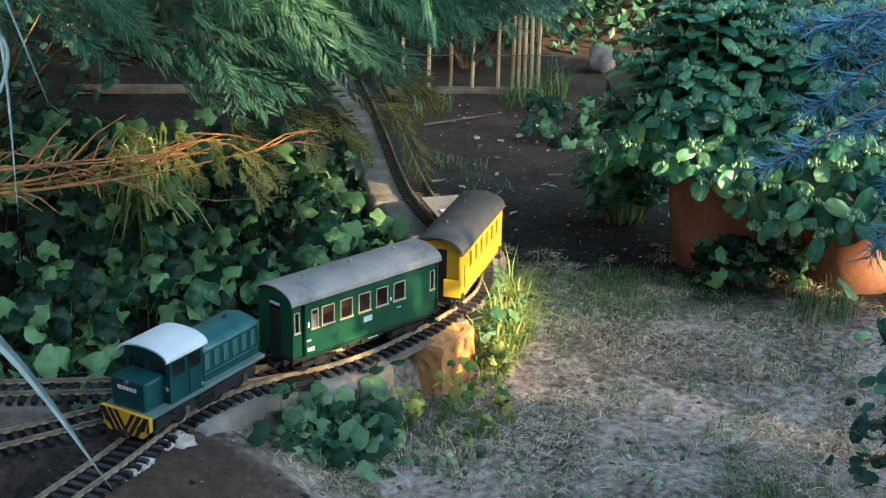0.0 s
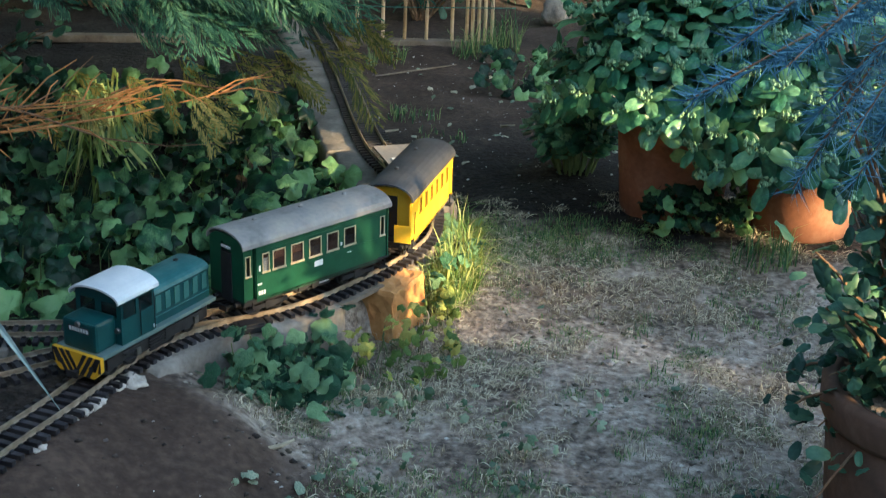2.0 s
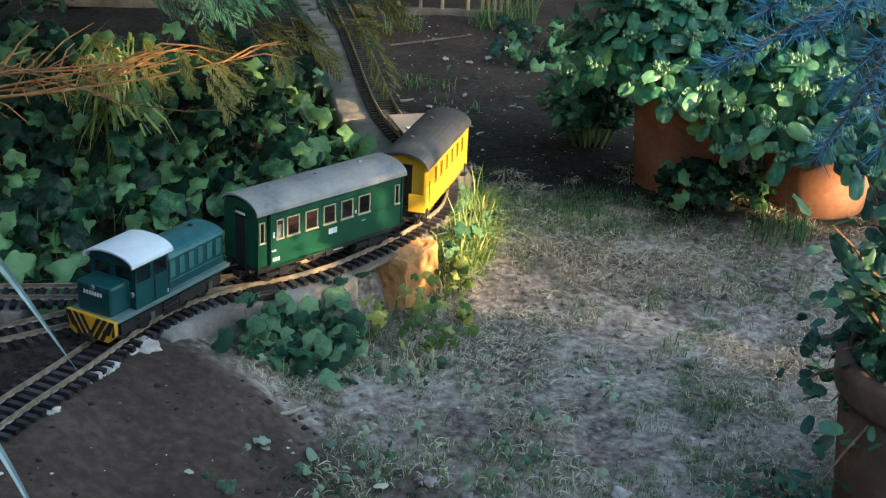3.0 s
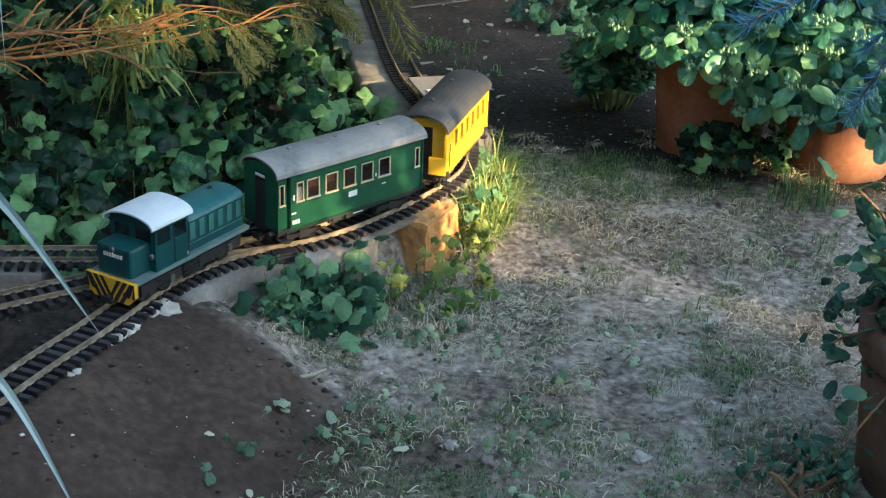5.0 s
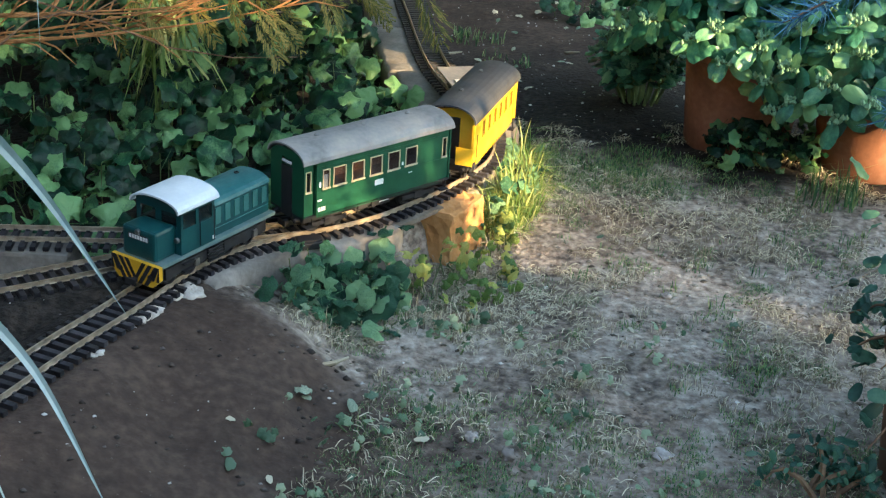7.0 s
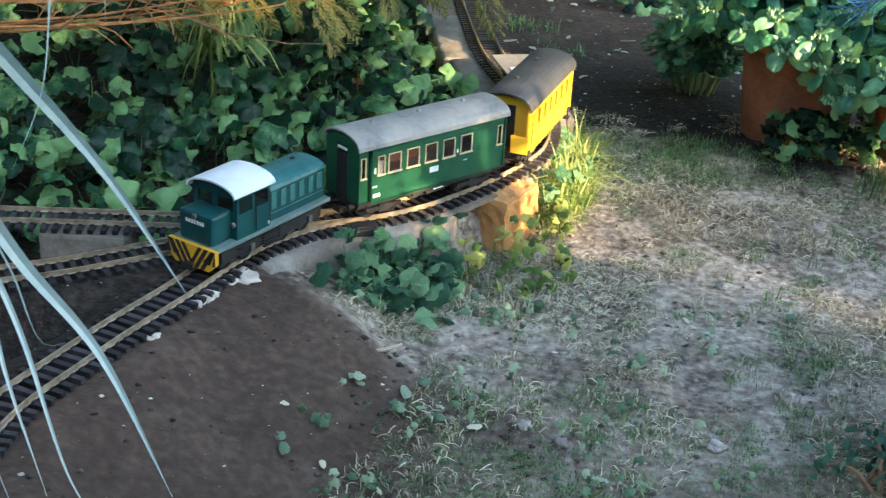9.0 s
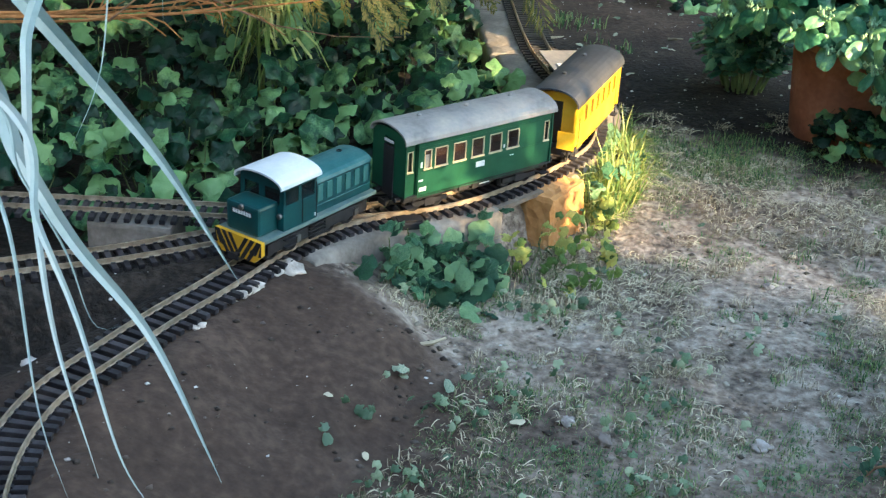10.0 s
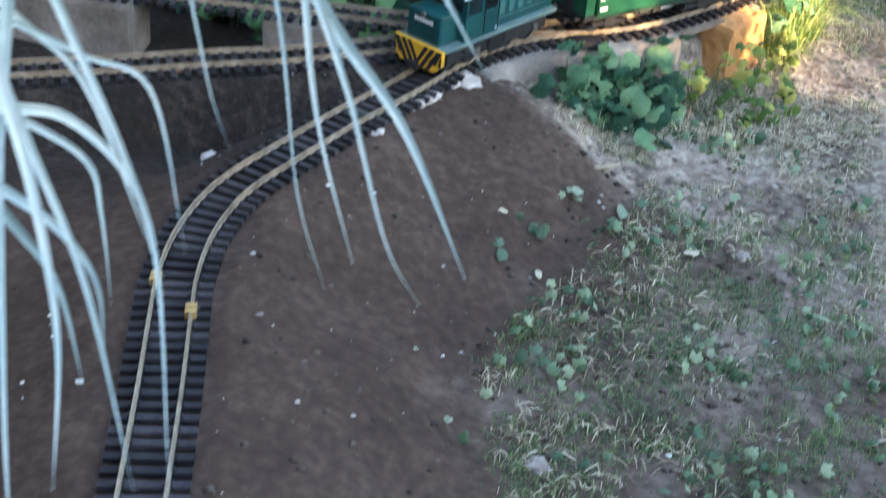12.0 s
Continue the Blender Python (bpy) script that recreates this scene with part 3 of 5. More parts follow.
def wheelset(parent, y, r=0.0155):
    w = part("wheelset", Geo().tube([(-0.024, y, r), (0.024, y, r)], 0.003, 8), M_STEEL, parent, "blackened wheelset")
    for sx in (-1, 1):
        prof = [(0, -0.003), (r + 0.0022, -0.003), (r + 0.0022, -0.0012), (r, -0.0008), (r, 0.0035), (r - 0.003, 0.0035), (r - 0.004, 0.0015), (0.004, 0.0015), (0.004, 0.0045), (0, 0.0045)]
        part("wheel", Geo().lathe(prof, 24, pose(sx * 0.0215, y, r, 0, 90 * sx, 0)), M_BLACK, w, smooth=False)


def side_wall(x, y0, y1, z0, z1, zw0, zw1, wins, th=0.002):
    """One wall standing across x, with real window openings wins = [(ya, yb)] between zw0 and zw1."""
    g = Geo()
    xa, xb = x - th / 2, x + th / 2
    g.box(xa, xb, y0, y1, z0, zw0).box(xa, xb, y0, y1, zw1, z1)
    ys = [y0] + [v for w in sorted(wins) for v in w] + [y1]
    for i in range(0, len(ys), 2):
        if ys[i + 1] - ys[i] > 1e-5:
            g.box(xa, xb, ys[i], ys[i + 1], zw0, zw1)
    return g


def window(parent, x, ya, yb, z0, z1, frame_mat, out=1, sill=True):
    w = part("window", Geo().box(x - 0.0006, x + 0.0006, ya, yb, z0, z1), M_GLASS, parent, "clear plastic window")
    g, b = Geo(), 0.0016
    xa, xb = (x + 0.0003, x + 0.0022) if out > 0 else (x - 0.0022, x - 0.0003)
    g.box(xa, xb, ya, ya + b, z0, z1).box(xa, xb, yb - b, yb, z0, z1).box(xa, xb, ya, yb, z1 - b, z1)
    g.box(xa - (0 if out > 0 else 0.001), xb + (0.001 if out > 0 else 0), ya - 0.0012, yb + 0.0012, z0 - 0.0012, z0 + b)
    part("window_frame", g, frame_mat, w)
    return w


def bars(parent, x, y, z, w, h, n, along="y", out=1):
    """Lettering that cannot be read: plain bars on a side (x) or a front (y)."""
    g = Geo()
    for k in range(n):
        a, b = -w / 2 + k * w / n, -w / 2 + (k + 0.72) * w / n
        if along == "y":
            g.box(min(x, x + out * 0.0006), max(x, x + out * 0.0006), y + a, y + b, z - h / 2, z + h / 2)
        else:
            g.box(x + a, x + b, y, y + 0.0006, z - h / 2, z + h / 2)
    part("lettering", g, M_PALE, parent, "small white lettering")


def coupler(parent, y, sgn):
    part("coupler", Geo().box(-0.004, 0.004, min(y, y + sgn * 0.012), max(y, y + sgn * 0.012), 0.016, 0.022).box(-0.010, 0.010, y + sgn * 0.012 - 0.0015, y + sgn * 0.012 + 0.0015, 0.014, 0.024), M_BLACK, parent)


def locomotive(m):
    t = thing("diesel_locomotive", "teal-green model diesel locomotive with a white cab roof on the track", "model locomotive", at=m)
    part("chassis", Geo().box(-0.034, 0.034, -0.132, 0.128, 0.014, 0.044, c=0.003), M_BLACK, t)
    part("footplate", Geo().box(-0.0465, 0.0465, -0.140, 0.130, 0.044, 0.0505, c=0.0012), M_FOOT, t, "dusty pale teal footplate")
    for y in (-0.095, -0.045, 0.045, 0.09):
        wheelset(t, y)
    for sx in (-1, 1):
        g = Geo().box(sx * 0.036 - 0.002, sx * 0.036 + 0.002, -0.115, -0.022, 0.018, 0.036).box(sx * 0.036 - 0.002, sx * 0.036 + 0.002, 0.022, 0.112, 0.018, 0.036)
        for k in range(5):
            g.box(sx * 0.039 - 0.002, sx * 0.039 + 0.002, -0.018 + 0.0, 0.018, 0.014 + k * 0.005, 0.0165 + k * 0.005)
        part("side_frame", g, M_BLACK, t)
        for y0 in (0.040, -0.100):
            part("axle_box", Geo().box(sx * 0.040 - 0.002, sx * 0.040 + 0.002, y0, y0 + 0.010, 0.019, 0.031, c=0.001), M_STEEL, t)
        part("cab_step", Geo().box(sx * 0.041 - 0.004, sx * 0.041 + 0.004, 0.055, 0.078, 0.020, 0.022).box(sx * 0.041 - 0.004, sx * 0.041 + 0.004, 0.055, 0.078, 0.032, 0.034), M_BLACK, t)
    beam = part("buffer_beam", Geo().prism([(-0.048, 0.050), (-0.048, 0.028), (-0.034, 0.014), (0.034, 0.014), (0.048, 0.028), (0.048, 0.050)], 0.130, 0.137), M_HAZ, t, "yellow buffer beam with black warning stripes")
    for sx in (-1, 1):
        for k in range(5):
            x0 = -0.008 + k * 0.0125
            lo = 0.0145 if k < 3 else 0.026
            clip = lambda x, z: (sx * min(0.0476, max(0.0, x)), z + max(0.0, -x) * 1.3)
            o = [clip(x0, lo), clip(x0 + 0.0078, lo), clip(x0 + 0.0078 + (0.0497 - lo) * 0.62, 0.0497), clip(x0 + (0.0497 - lo) * 0.62, 0.0497)]
            part("stripe", Geo().prism(o if sx > 0 else o[::-1], 0.1370, 0.1376), M_BLACK, beam)
        part("buffer", Geo().tube([(sx * 0.030, 0.130, 0.030), (sx * 0.030, 0.139, 0.030)], 0.0045, 10), M_BLACK, t)
    coupler(t, 0.136, 1)
    coupler(t, -0.138, -1)
    part("nose", Geo().box(-0.033, 0.033, 0.082, 0.128, 0.0507, 0.098, c=0.005), M_GREEN, t)
    plate = part("number_plate", Geo().box(-0.020, 0.020, 0.1278, 0.1288, 0.080, 0.089), M_BLACK, t)
    bars(plate, 0, 0.1288, 0.0845, 0.038, 0.0062, 7, "x")
    for x, z in ((0, 0.0935), (-0.038, 0.075), (0.038, 0.075)):
        part("headlamp", Geo().lathe([(0, 0), (0.0042, 0), (0.0048, 0.004), (0.004, 0.006), (0, 0.0065)], 14, pose(x, 0.126 if x == 0 else 0.083, z, -90, 0, 0)), M_STEEL, t, "small round grey headlamp")
    # cab
    lower = Geo().box(-0.0445, 0.0445, 0.008, 0.084, 0.0507, 0.092)
    part("cab_base", lower, M_GREEN, t)
    g = Geo()
    for sx in (-1, 1):
        for ya, yb in ((0.008, 0.013), (0.044, 0.050), (0.079, 0.084)):
            g.box(sx * 0.0435 - 0.001, sx * 0.0435 + 0.001, ya, yb, 0.092, 0.118)
    for y in (0.009, 0.083):
        for xa, xb in ((-0.0445, -0.036), (-0.006, 0.006), (0.036, 0.0445)):
            g.box(xa, xb, y - 0.001, y + 0.001, 0.092, 0.118)
        g.box(-0.0445, 0.0445, y - 0.001, y + 0.001, 0.116, 0.124)
        g.prism([(x, z) for x, z in arc(0.0445, 0.123, 0.016)], y - 0.001, y + 0.001)
    for sx in (-1, 1):
        g.box(sx * 0.0435 - 0.001, sx * 0.0435 + 0.001, 0.008, 0.084, 0.116, 0.126)
    part("cab_frame", g, M_GREEN, t)
    for y in (0.0084, 0.0836):
        for xa, xb in ((-0.036, -0.006), (0.006, 0.036)):
            part("cab_window", Geo().box(xa, xb, y - 0.0004, y + 0.0004, 0.092, 0.117), M_GLASS, t)
    for sx in (-1, 1):
        for ya, yb in ((0.013, 0.044), (0.050, 0.079)):
            part("cab_window", Geo().box(sx * 0.0435 - 0.0004, sx * 0.0435 + 0.0004, ya, yb, 0.092, 0.117), M_GLASS, t)
        d = part("cab_door", Geo().box(sx * 0.0450 - 0.0008, sx * 0.0450 + 0.0008, 0.016, 0.041, 0.053, 0.091), M_GREEN, t)
        part("handrail", Geo().tube([(sx * 0.0475, 0.012, 0.055), (sx * 0.0475, 0.012, 0.112)], 0.0008, 5), M_BLACK, d)
        part("handrail", Geo().tube([(sx * 0.0475, 0.0445, 0.055), (sx * 0.0475, 0.0445, 0.112)], 0.0008, 5), M_BLACK, d)
        part("cab_label", Geo().box(sx * 0.0452 - 0.0009, sx * 0.0452 + 0.0009, -0.001 + 0.010, 0.0145 - 0.001, 0.055, 0.060), M_PALE, t)
    part("control_desk", Geo().box(-0.03, 0.03, 0.060, 0.078, 0.092, 0.097, c=0.001), M_BLACK, t)
    outline = arc(0.0495, 0.1225, 0.0185, 14) + arc(0.047, 0.1200, 0.0180, 14)[::-1]
    part("cab_roof", Geo().prism(outline[::-1], 0.001, 0.094), M_ROOFW, t, "white curved cab roof", smooth=False)
    hood = [(0.036, 0.0507), (0.036, 0.100)] + [(x, z) for x, z in arc(0.036, 0.101, 0.014, 10)] + [(-0.036, 0.100), (-0.036, 0.0507)]
    part("engine_hood", Geo().prism(hood[::-1], -0.135, 0.008), M_GREEN, t)
    edge = [(x * 1.03, z + 0.0006) for x, z in arc(0.036, 0.1008, 0.0142, 10)]
    part("hood_top", Geo().prism(edge[::-1], -0.1365, 0.0075), M_GREEN2, t, "dusty paler hood top")
    for sx in (-1, 1):
        for k in range(6):
            y = -0.122 + k * 0.0225
            p = part("louvre_panel", Geo().box(sx * 0.0365 - 0.0009, sx * 0.0365 + 0.0009, y - 0.0062, y + 0.0062, 0.070, 0.0975, c=0.0005), M_PANEL, t, "paler louvre panel")
        part("hood_handrail", Geo().tube([(sx * 0.040, -0.13, 0.066), (sx * 0.040, 0.005, 0.066)], 0.0007, 5), M_GREEN2, t)
        part("tail_lamp", Geo().lathe([(0, 0), (0.004, 0), (0.004, 0.004), (0, 0.005)], 12, pose(sx * 0.026, -0.135, 0.088, 90, 0, 0)), M_PALE, t)
    for y in (-0.105, -0.03):
        part("exhaust", Geo().lathe([(0, 0.113), (0.0045, 0.113), (0.0045, 0.117), (0.003, 0.117), (0.003, 0.115), (0, 0.115)], 12, pose(0.006, y, 0)), M_BLACK, t)
    return t


def coach(m, L, style):
    green = style == "green"
    col, roof, hz = (M_COACH, M_ROOFG, 0.134) if green else (M_YEL, M_ROOFD, 0.122)
    lab = "bottle-green model passenger coach with a dusty grey roof" if green else "bright yellow model passenger coach with a dark grey roof"
    t = thing("passenger_coach", lab, "model coach", "train coaches", at=m)
    h, hw = L / 2, 0.046
    part("underframe", Geo().box(-0.036, 0.036, -h + 0.006, h - 0.006, 0.024, 0.035, c=0.002).box(-0.022, 0.022, -0.035, 0.035, 0.012, 0.024, c=0.002), M_BLACK, t)
    plat = 0.026       # open vestibule at each end
    part("floor", Geo().box(-hw, hw, -h, h, 0.035, 0.0385), M_BLACK, t)
    if green:
        wins = [(h - plat - 0.034 - k * 0.0395 - 0.027, h - plat - 0.034 - k * 0.0395) for k in range(5)]
        wins = [w for w in wins if w[0] > -h + plat + 0.006]
        small = (h - plat - 0.027, h - plat - 0.012)
        wl, wz0, wz1 = wins + [small], 0.083, 0.117
    else:
        n = 6
        pitch = (L - 2 * plat - 0.02) / n
        wl = [(-h + plat + 0.012 + k * pitch, -h + plat + 0.012 + k * pitch + 0.015) for k in range(n)]
        wz0, wz1 = 0.080, 0.110
    for sx in (-1, 1):
        x = sx * (hw - 0.001)
        wall = part("side_wall", side_wall(x, -h + plat, h - plat, 0.034, hz, wz0, wz1, wl), col, t)
        for w in wl:
            window(t, x, w[0], w[1], wz0, wz1, M_CREAM if green else M_YELD, out=sx)
        for k in range(2):
            part("trim_strip", Geo().box(x - 0.0016, x + 0.0016, -h + plat, h - plat, (0.0780, hz - 0.012)[k], (0.0790, hz - 0.011)[k]), col, wall)
        for y0 in (-h, h - plat):      # door at the end bays, set back
            xd = sx * (hw - 0.0065) if (y0 > 0) == green or not green else sx * (hw - 0.0035)
            if green:
                d = part("end_door", side_wall(xd, y0 + 0.0035, y0 + plat - 0.0005, 0.0385, hz, 0.080, 0.117, [(y0 + 0.008, y0 + plat - 0.007)]), col, t)
                window(d, xd, y0 + 0.008, y0 + plat - 0.007, 0.080, 0.117, M_CREAM, out=sx)
            else:
                d = part("platform_screen", Geo().box(sx * hw - 0.001, sx * hw + 0.001, y0 + 0.003, y0 + plat - 0.0005, 0.046, hz), col, t)
                part("handrail", Geo().tube([(sx * (hw + 0.002), y0 + 0.006, 0.050), (sx * (hw + 0.002), y0 + 0.006, 0.095)], 0.0008, 5), M_BLACK, d)
            part("step", Geo().box(sx * 0.044 - 0.006, sx * 0.044 + 0.006, y0 + 0.004, y0 + plat - 0.004, 0.018, 0.0205).box(sx * 0.044 - 0.001, sx * 0.044 + 0.001, y0 + 0.006, y0 + 0.008, 0.018, 0.036), M_BLACK, t)
            part("corner_post", Geo().box(sx * (hw - 0.0018) - 0.0015, sx * (hw - 0.0018) + 0.0015, y0 + (0 if y0 < 0 else plat - 0.003), y0 + (0.003 if y0 < 0 else plat), 0.0385, hz), col, t)
    for sy in (-1, 1):
        gable = [(0.0445, hz)] + arc(0.0445, hz, 0.016, 10) + [(-0.0445, hz)]
        y = sy * (h - plat)
        part("end_wall", Geo().prism([(x, z) for x, z in [(-0.043, 0.0385), (-0.012, 0.0385), (-0.012, hz), (-0.043, hz)]], y - 0.001, y + 0.001).prism([(0.012, 0.0385), (0.043, 0.0385), (0.043, hz), (0.012, hz)], y - 0.001, y + 0.001).prism(arc(0.0445, hz - 0.002, 0.016, 10), y - 0.001, y + 0.001), col, t)
        part("gangway_door", Geo().box(-0.012, 0.012, y - 0.0005, y + 0.0005, 0.0385, hz), M_BLACK, t)
        if green:
            ye = sy * (h - 0.001)
            part("end_panel", Geo().box(-hw + 0.002, -0.014, ye - 0.001, ye + 0.001, 0.0385, hz).box(0.014, hw - 0.002, ye - 0.001, ye + 0.001, 0.0385, hz).prism(arc(0.0445, hz - 0.002, 0.016, 10), ye - 0.001, ye + 0.001), col, t)
            part("gangway", Geo().box(-0.014, 0.014, ye - 0.001, ye + 0.003, 0.030, 0.118, c=0.001), M_BLACK, t)
            part("end_plate", Geo().box(-0.012, 0.012, ye + sy * 0.002 - 0.001, ye + sy * 0.002 + 0.001, 0.124, 0.128), M_PALE, t)
        else:
            part("end_rail", Geo().box(-hw, -0.014, sy * h - 0.001, sy * h + 0.001, 0.0385, 0.072), col, t)
            part("end_rail", Geo().box(0.014, hw, sy * h - 0.001, sy * h + 0.001, 0.0385, 0.072), col, t)
        for sx in (-1, 1):
            part("buffer", Geo().tube([(sx * 0.028, sy * (h - 0.004), 0.03), (sx * 0.028, sy * (h + 0.007), 0.03)], 0.004, 10), M_BLACK, t)
        coupler(t, sy * (h - 0.002), sy)
        for dy in (-0.024, 0.024):
            wheelset(t, sy * (h - 0.062) + dy, 0.0125)
        for sx in (-1, 1):
            part("bogie_frame", Geo().box(sx * 0.033 - 0.002, sx * 0.033 + 0.002, sy * (h - 0.062) - 0.038, sy * (h - 0.062) + 0.038, 0.013, 0.021).box(sx * 0.033 - 0.003, sx * 0.033 + 0.003, sy * (h - 0.062) - 0.01, sy * (h - 0.062) + 0.01, 0.010, 0.024), M_BLACK, t)
    rise = 0.024 if green else 0.030
    out = arc(0.0505, hz - 0.001, rise, 14) + arc(0.048, hz - 0.003, rise - 0.001, 14)[::-1]
    part("roof", Geo().prism(out[::-1], -h - 0.004, h + 0.004), roof, t, "dusty curved roof")
    for y in ((-0.07, 0.06) if not green else (-0.10, 0.0, 0.10)):
        part("roof_vent", Geo().lathe([(0, 0), (0.004, 0), (0.0045, 0.003), (0.002, 0.005), (0, 0.005)], 12, pose(0.004 if green else 0.01, y, hz + rise - 0.002)), M_STEEL if not green else M_ROOFG, t)
    part("interior", Geo().box(-0.036, 0.036, -h + plat + 0.004, h - plat - 0.004, 0.0385, 0.080).box(-0.004, 0.004, -h + plat + 0.004, h - plat - 0.004, 0.080, 0.112), M_BROWN, t, "red-brown moulded seats")
    if green:
        for sx in (-1, 1):
            xo = sx * hw
            w = wl[2]
            bars(t, xo, (w[0] + w[1]) / 2 - 0.004, 0.068, 0.026, 0.010, 1, "y", sx)
            bars(t, xo, h - plat - 0.006, 0.092, 0.005, 0.010, 1, "y", sx)
            bars(t, xo, h - plat - 0.006, 0.064, 0.010, 0.003, 3, "y", sx)
            bars(t, xo, h - plat - 0.010, 0.048, 0.016, 0.007, 3, "y", sx)
            bars(t, xo, wl[3][0] - 0.006, 0.090, 0.005, 0.006, 1, "y", sx)
            bars(t, xo, wl[4][1] - 0.012, 0.070, 0.010, 0.002, 2, "y", sx)
            part("toilet_blind", Geo().box(sx * (hw - 0.004) - 0.0005, sx * (hw - 0.004) + 0.0005, small[0], small[1], 0.083, 0.106), M_PALE, t)
            part("battery_box", Geo().box(sx * 0.034 - 0.004, sx * 0.034 + 0.004, -0.03, 0.01, 0.020, 0.030, c=0.001).box(sx * 0.034 - 0.004, sx * 0.034 + 0.004, 0.02, 0.04, 0.022, 0.030, c=0.001), M_BLACK, t)
            bars(t, sx * 0.0385, -0.012, 0.0265, 0.03, 0.002, 1, "y", sx)
    return t


def flat_wagon(m, L=0.20):
    t = thing("flat_wagon", "small dark flat wagon with a grey deck and post", "model wagon", at=m)
    h = L / 2
    part("frame", Geo().box(-0.034, 0.034, -h, h, 0.022, 0.032, c=0.002), M_BLACK, t)
    part("deck", Geo().box(-0.044, 0.044, -h, h, 0.032, 0.037, c=0.001), M_ROOFG, t, "dusty grey deck")
    part("load_plate", Geo().box(-0.012, 0.030, h - 0.10, h - 0.06, 0.037, 0.040, c=0.001), M_PALE, t, "pale plate lying on the deck")
    part("post", Geo().tube([(-0.022, h - 0.07, 0.037), (-0.022, h - 0.07, 0.095)], 0.002, 6), M_BLACK, t)
    for y in (-0.06, 0.06):
        wheelset(t, y, 0.0125)
    for sy in (-1, 1):
        coupler(t, sy * h, sy)


M_GREEN2 = mat("dusty_teal_paint", [(0.014, 0.090, 0.098), (0.032, 0.13, 0.138), (0.075, 0.18, 0.18)], 0.45, scale=30)
M_PANEL = mat("pale_louvre", [(0.03, 0.12, 0.115), (0.055, 0.165, 0.155)], 0.45, scale=40)
M_FOOT = mat("dusty_footplate", [(0.08, 0.14, 0.14), (0.15, 0.21, 0.205)], 0.55, scale=30)
M_YELD = mat("ochre_frame", [(0.30, 0.17, 0.02), (0.42, 0.25, 0.03)], 0.5, scale=40)
s0 = s_at(-0.452, 1.80)
locomotive(heading(s0, 0.285))
coach(heading(s0 + 0.330, 0.325), 0.325, "green")
coach(heading(s0 + 0.700, 0.30), 0.30, "yellow")
flat_wagon(heading(s0 + 1.125, 0.20))
# ---- plants ----
def leaf_mesh(name, material, kind, seed):
    """One leaf lying in x, y with its stalk end at the origin, pointing along y; unit length."""
    r = random.Random(seed)
    g = Geo()
    n = 30
    ring1, ring2 = [], []
    for k in range(n):
        a = 2 * math.pi * (k + 0.5) / n - math.pi / 2
        if kind == "lobed":
            rad = 0.50 * (0.88 + 0.065 * math.cos(5 * (a - math.pi / 2)) + 0.045 * math.cos(15 * (a - math.pi / 2)) + r.uniform(-0.045, 0.045))
            if abs(a + math.pi / 2) < 0.5 or abs(a - 1.5 * math.pi) < 0.5:
                rad *= 0.45
            w = 1.0
        else:
            rad = 0.5 * (1 - 0.10 * math.cos(2 * (a - math.pi / 2))) * (1 + r.uniform(-0.03, 0.03))
            w = 0.46 + 0.06 * math.sin(a)
        x, y = rad * math.cos(a) * w, 0.5 + rad * math.sin(a)
        z = -0.10 * abs(x) * 2 + (0.075 if kind == "lobed" else 0.03) * math.cos(5 * (a - math.pi / 2)) + 0.04 * math.sin(2 * a + 2 * seed) - 0.28 * (y - 0.45) ** 2 + r.uniform(-0.02, 0.02)
        ring2.append((x, y, z - (0.06 if kind == "lobed" else 0)))
        x, y = 0.5 * x, 0.5 + (y - 0.5) * 0.5
        ring1.append((x, y, 0.05 * abs(x) * 2 - (0.045 if kind == "lobed" else 0.0) * math.cos(5 * (a - math.pi / 2)) - 0.28 * (y - 0.45) ** 2))
    g.v = [(0, 0.45, -0.03)] + ring1 + ring2
    for k in range(n):
        j = (k + 1) % n
        g.f += [(0, 1 + k, 1 + j), (1 + k, 1 + n + k, 1 + n + j, 1 + j)]
    o = len(g.v)
    if kind == "lobed":       # stalk, joined to the blade's centre
        g.v += [(-0.012, -0.55, -0.35), (0.012, -0.55, -0.35)]
        g.f.append((o, o + 1, 0))
    return g, g.mesh(name, material, True)


LOBED = [leaf_mesh("leaf", M_LEAF, "lobed", k) for k in range(5)]
YWEED = [leaf_mesh("leaf", M_YWEED, "lobed", k + 90) for k in range(3)]
GWEED = [leaf_mesh("leaf", M_GREYWEED, "lobed", k + 110) for k in range(3)]
WEED = [leaf_mesh("leaf", M_WEED, "lobed", k + 70) for k in range(4)]
OVAL = [leaf_mesh("leaf", M_SEDUM, "oval", k + 9) for k in range(4)]
M_SEDUMI = mat("sedum_leaf_joined", [(0.014, 0.080, 0.048), (0.052, 0.20, 0.105), (0.17, 0.37, 0.17)], 0.40, scale=20, rnd=0.5, spec=0.5, trans=0.2, island=True)


def leaf_pose(p, up, size, turn):
    """up: the leaf's normal."""
    z = Vector(up).normalized()
    q = z.to_track_quat("Z", "Y").to_matrix().to_4x4()
    return Matrix.Translation(p) @ q @ Matrix.Rotation(turn, 4, "Z") @ Matrix.Scale(size, 4)


def foliage(owner, poses, shapes, joined, limit=290):
    """The leaves nearest the open side are parts of their own; the rest are joined."""
    poses.sort(key=lambda m: m.translation.y - 0.5 * m.translation.z)
    g = Geo()
    for i, m in enumerate(poses):
        geo, me = shapes[i % len(shapes)]
        if i < limit:
            part("leaf", me, None, owner, m=m)
        else:
            g.add(geo.v, geo.f, m)
    if g.v:
        part("inner_foliage", g, joined, owner, "deeper leaves of the same plant", smooth=True, kind="stuff")


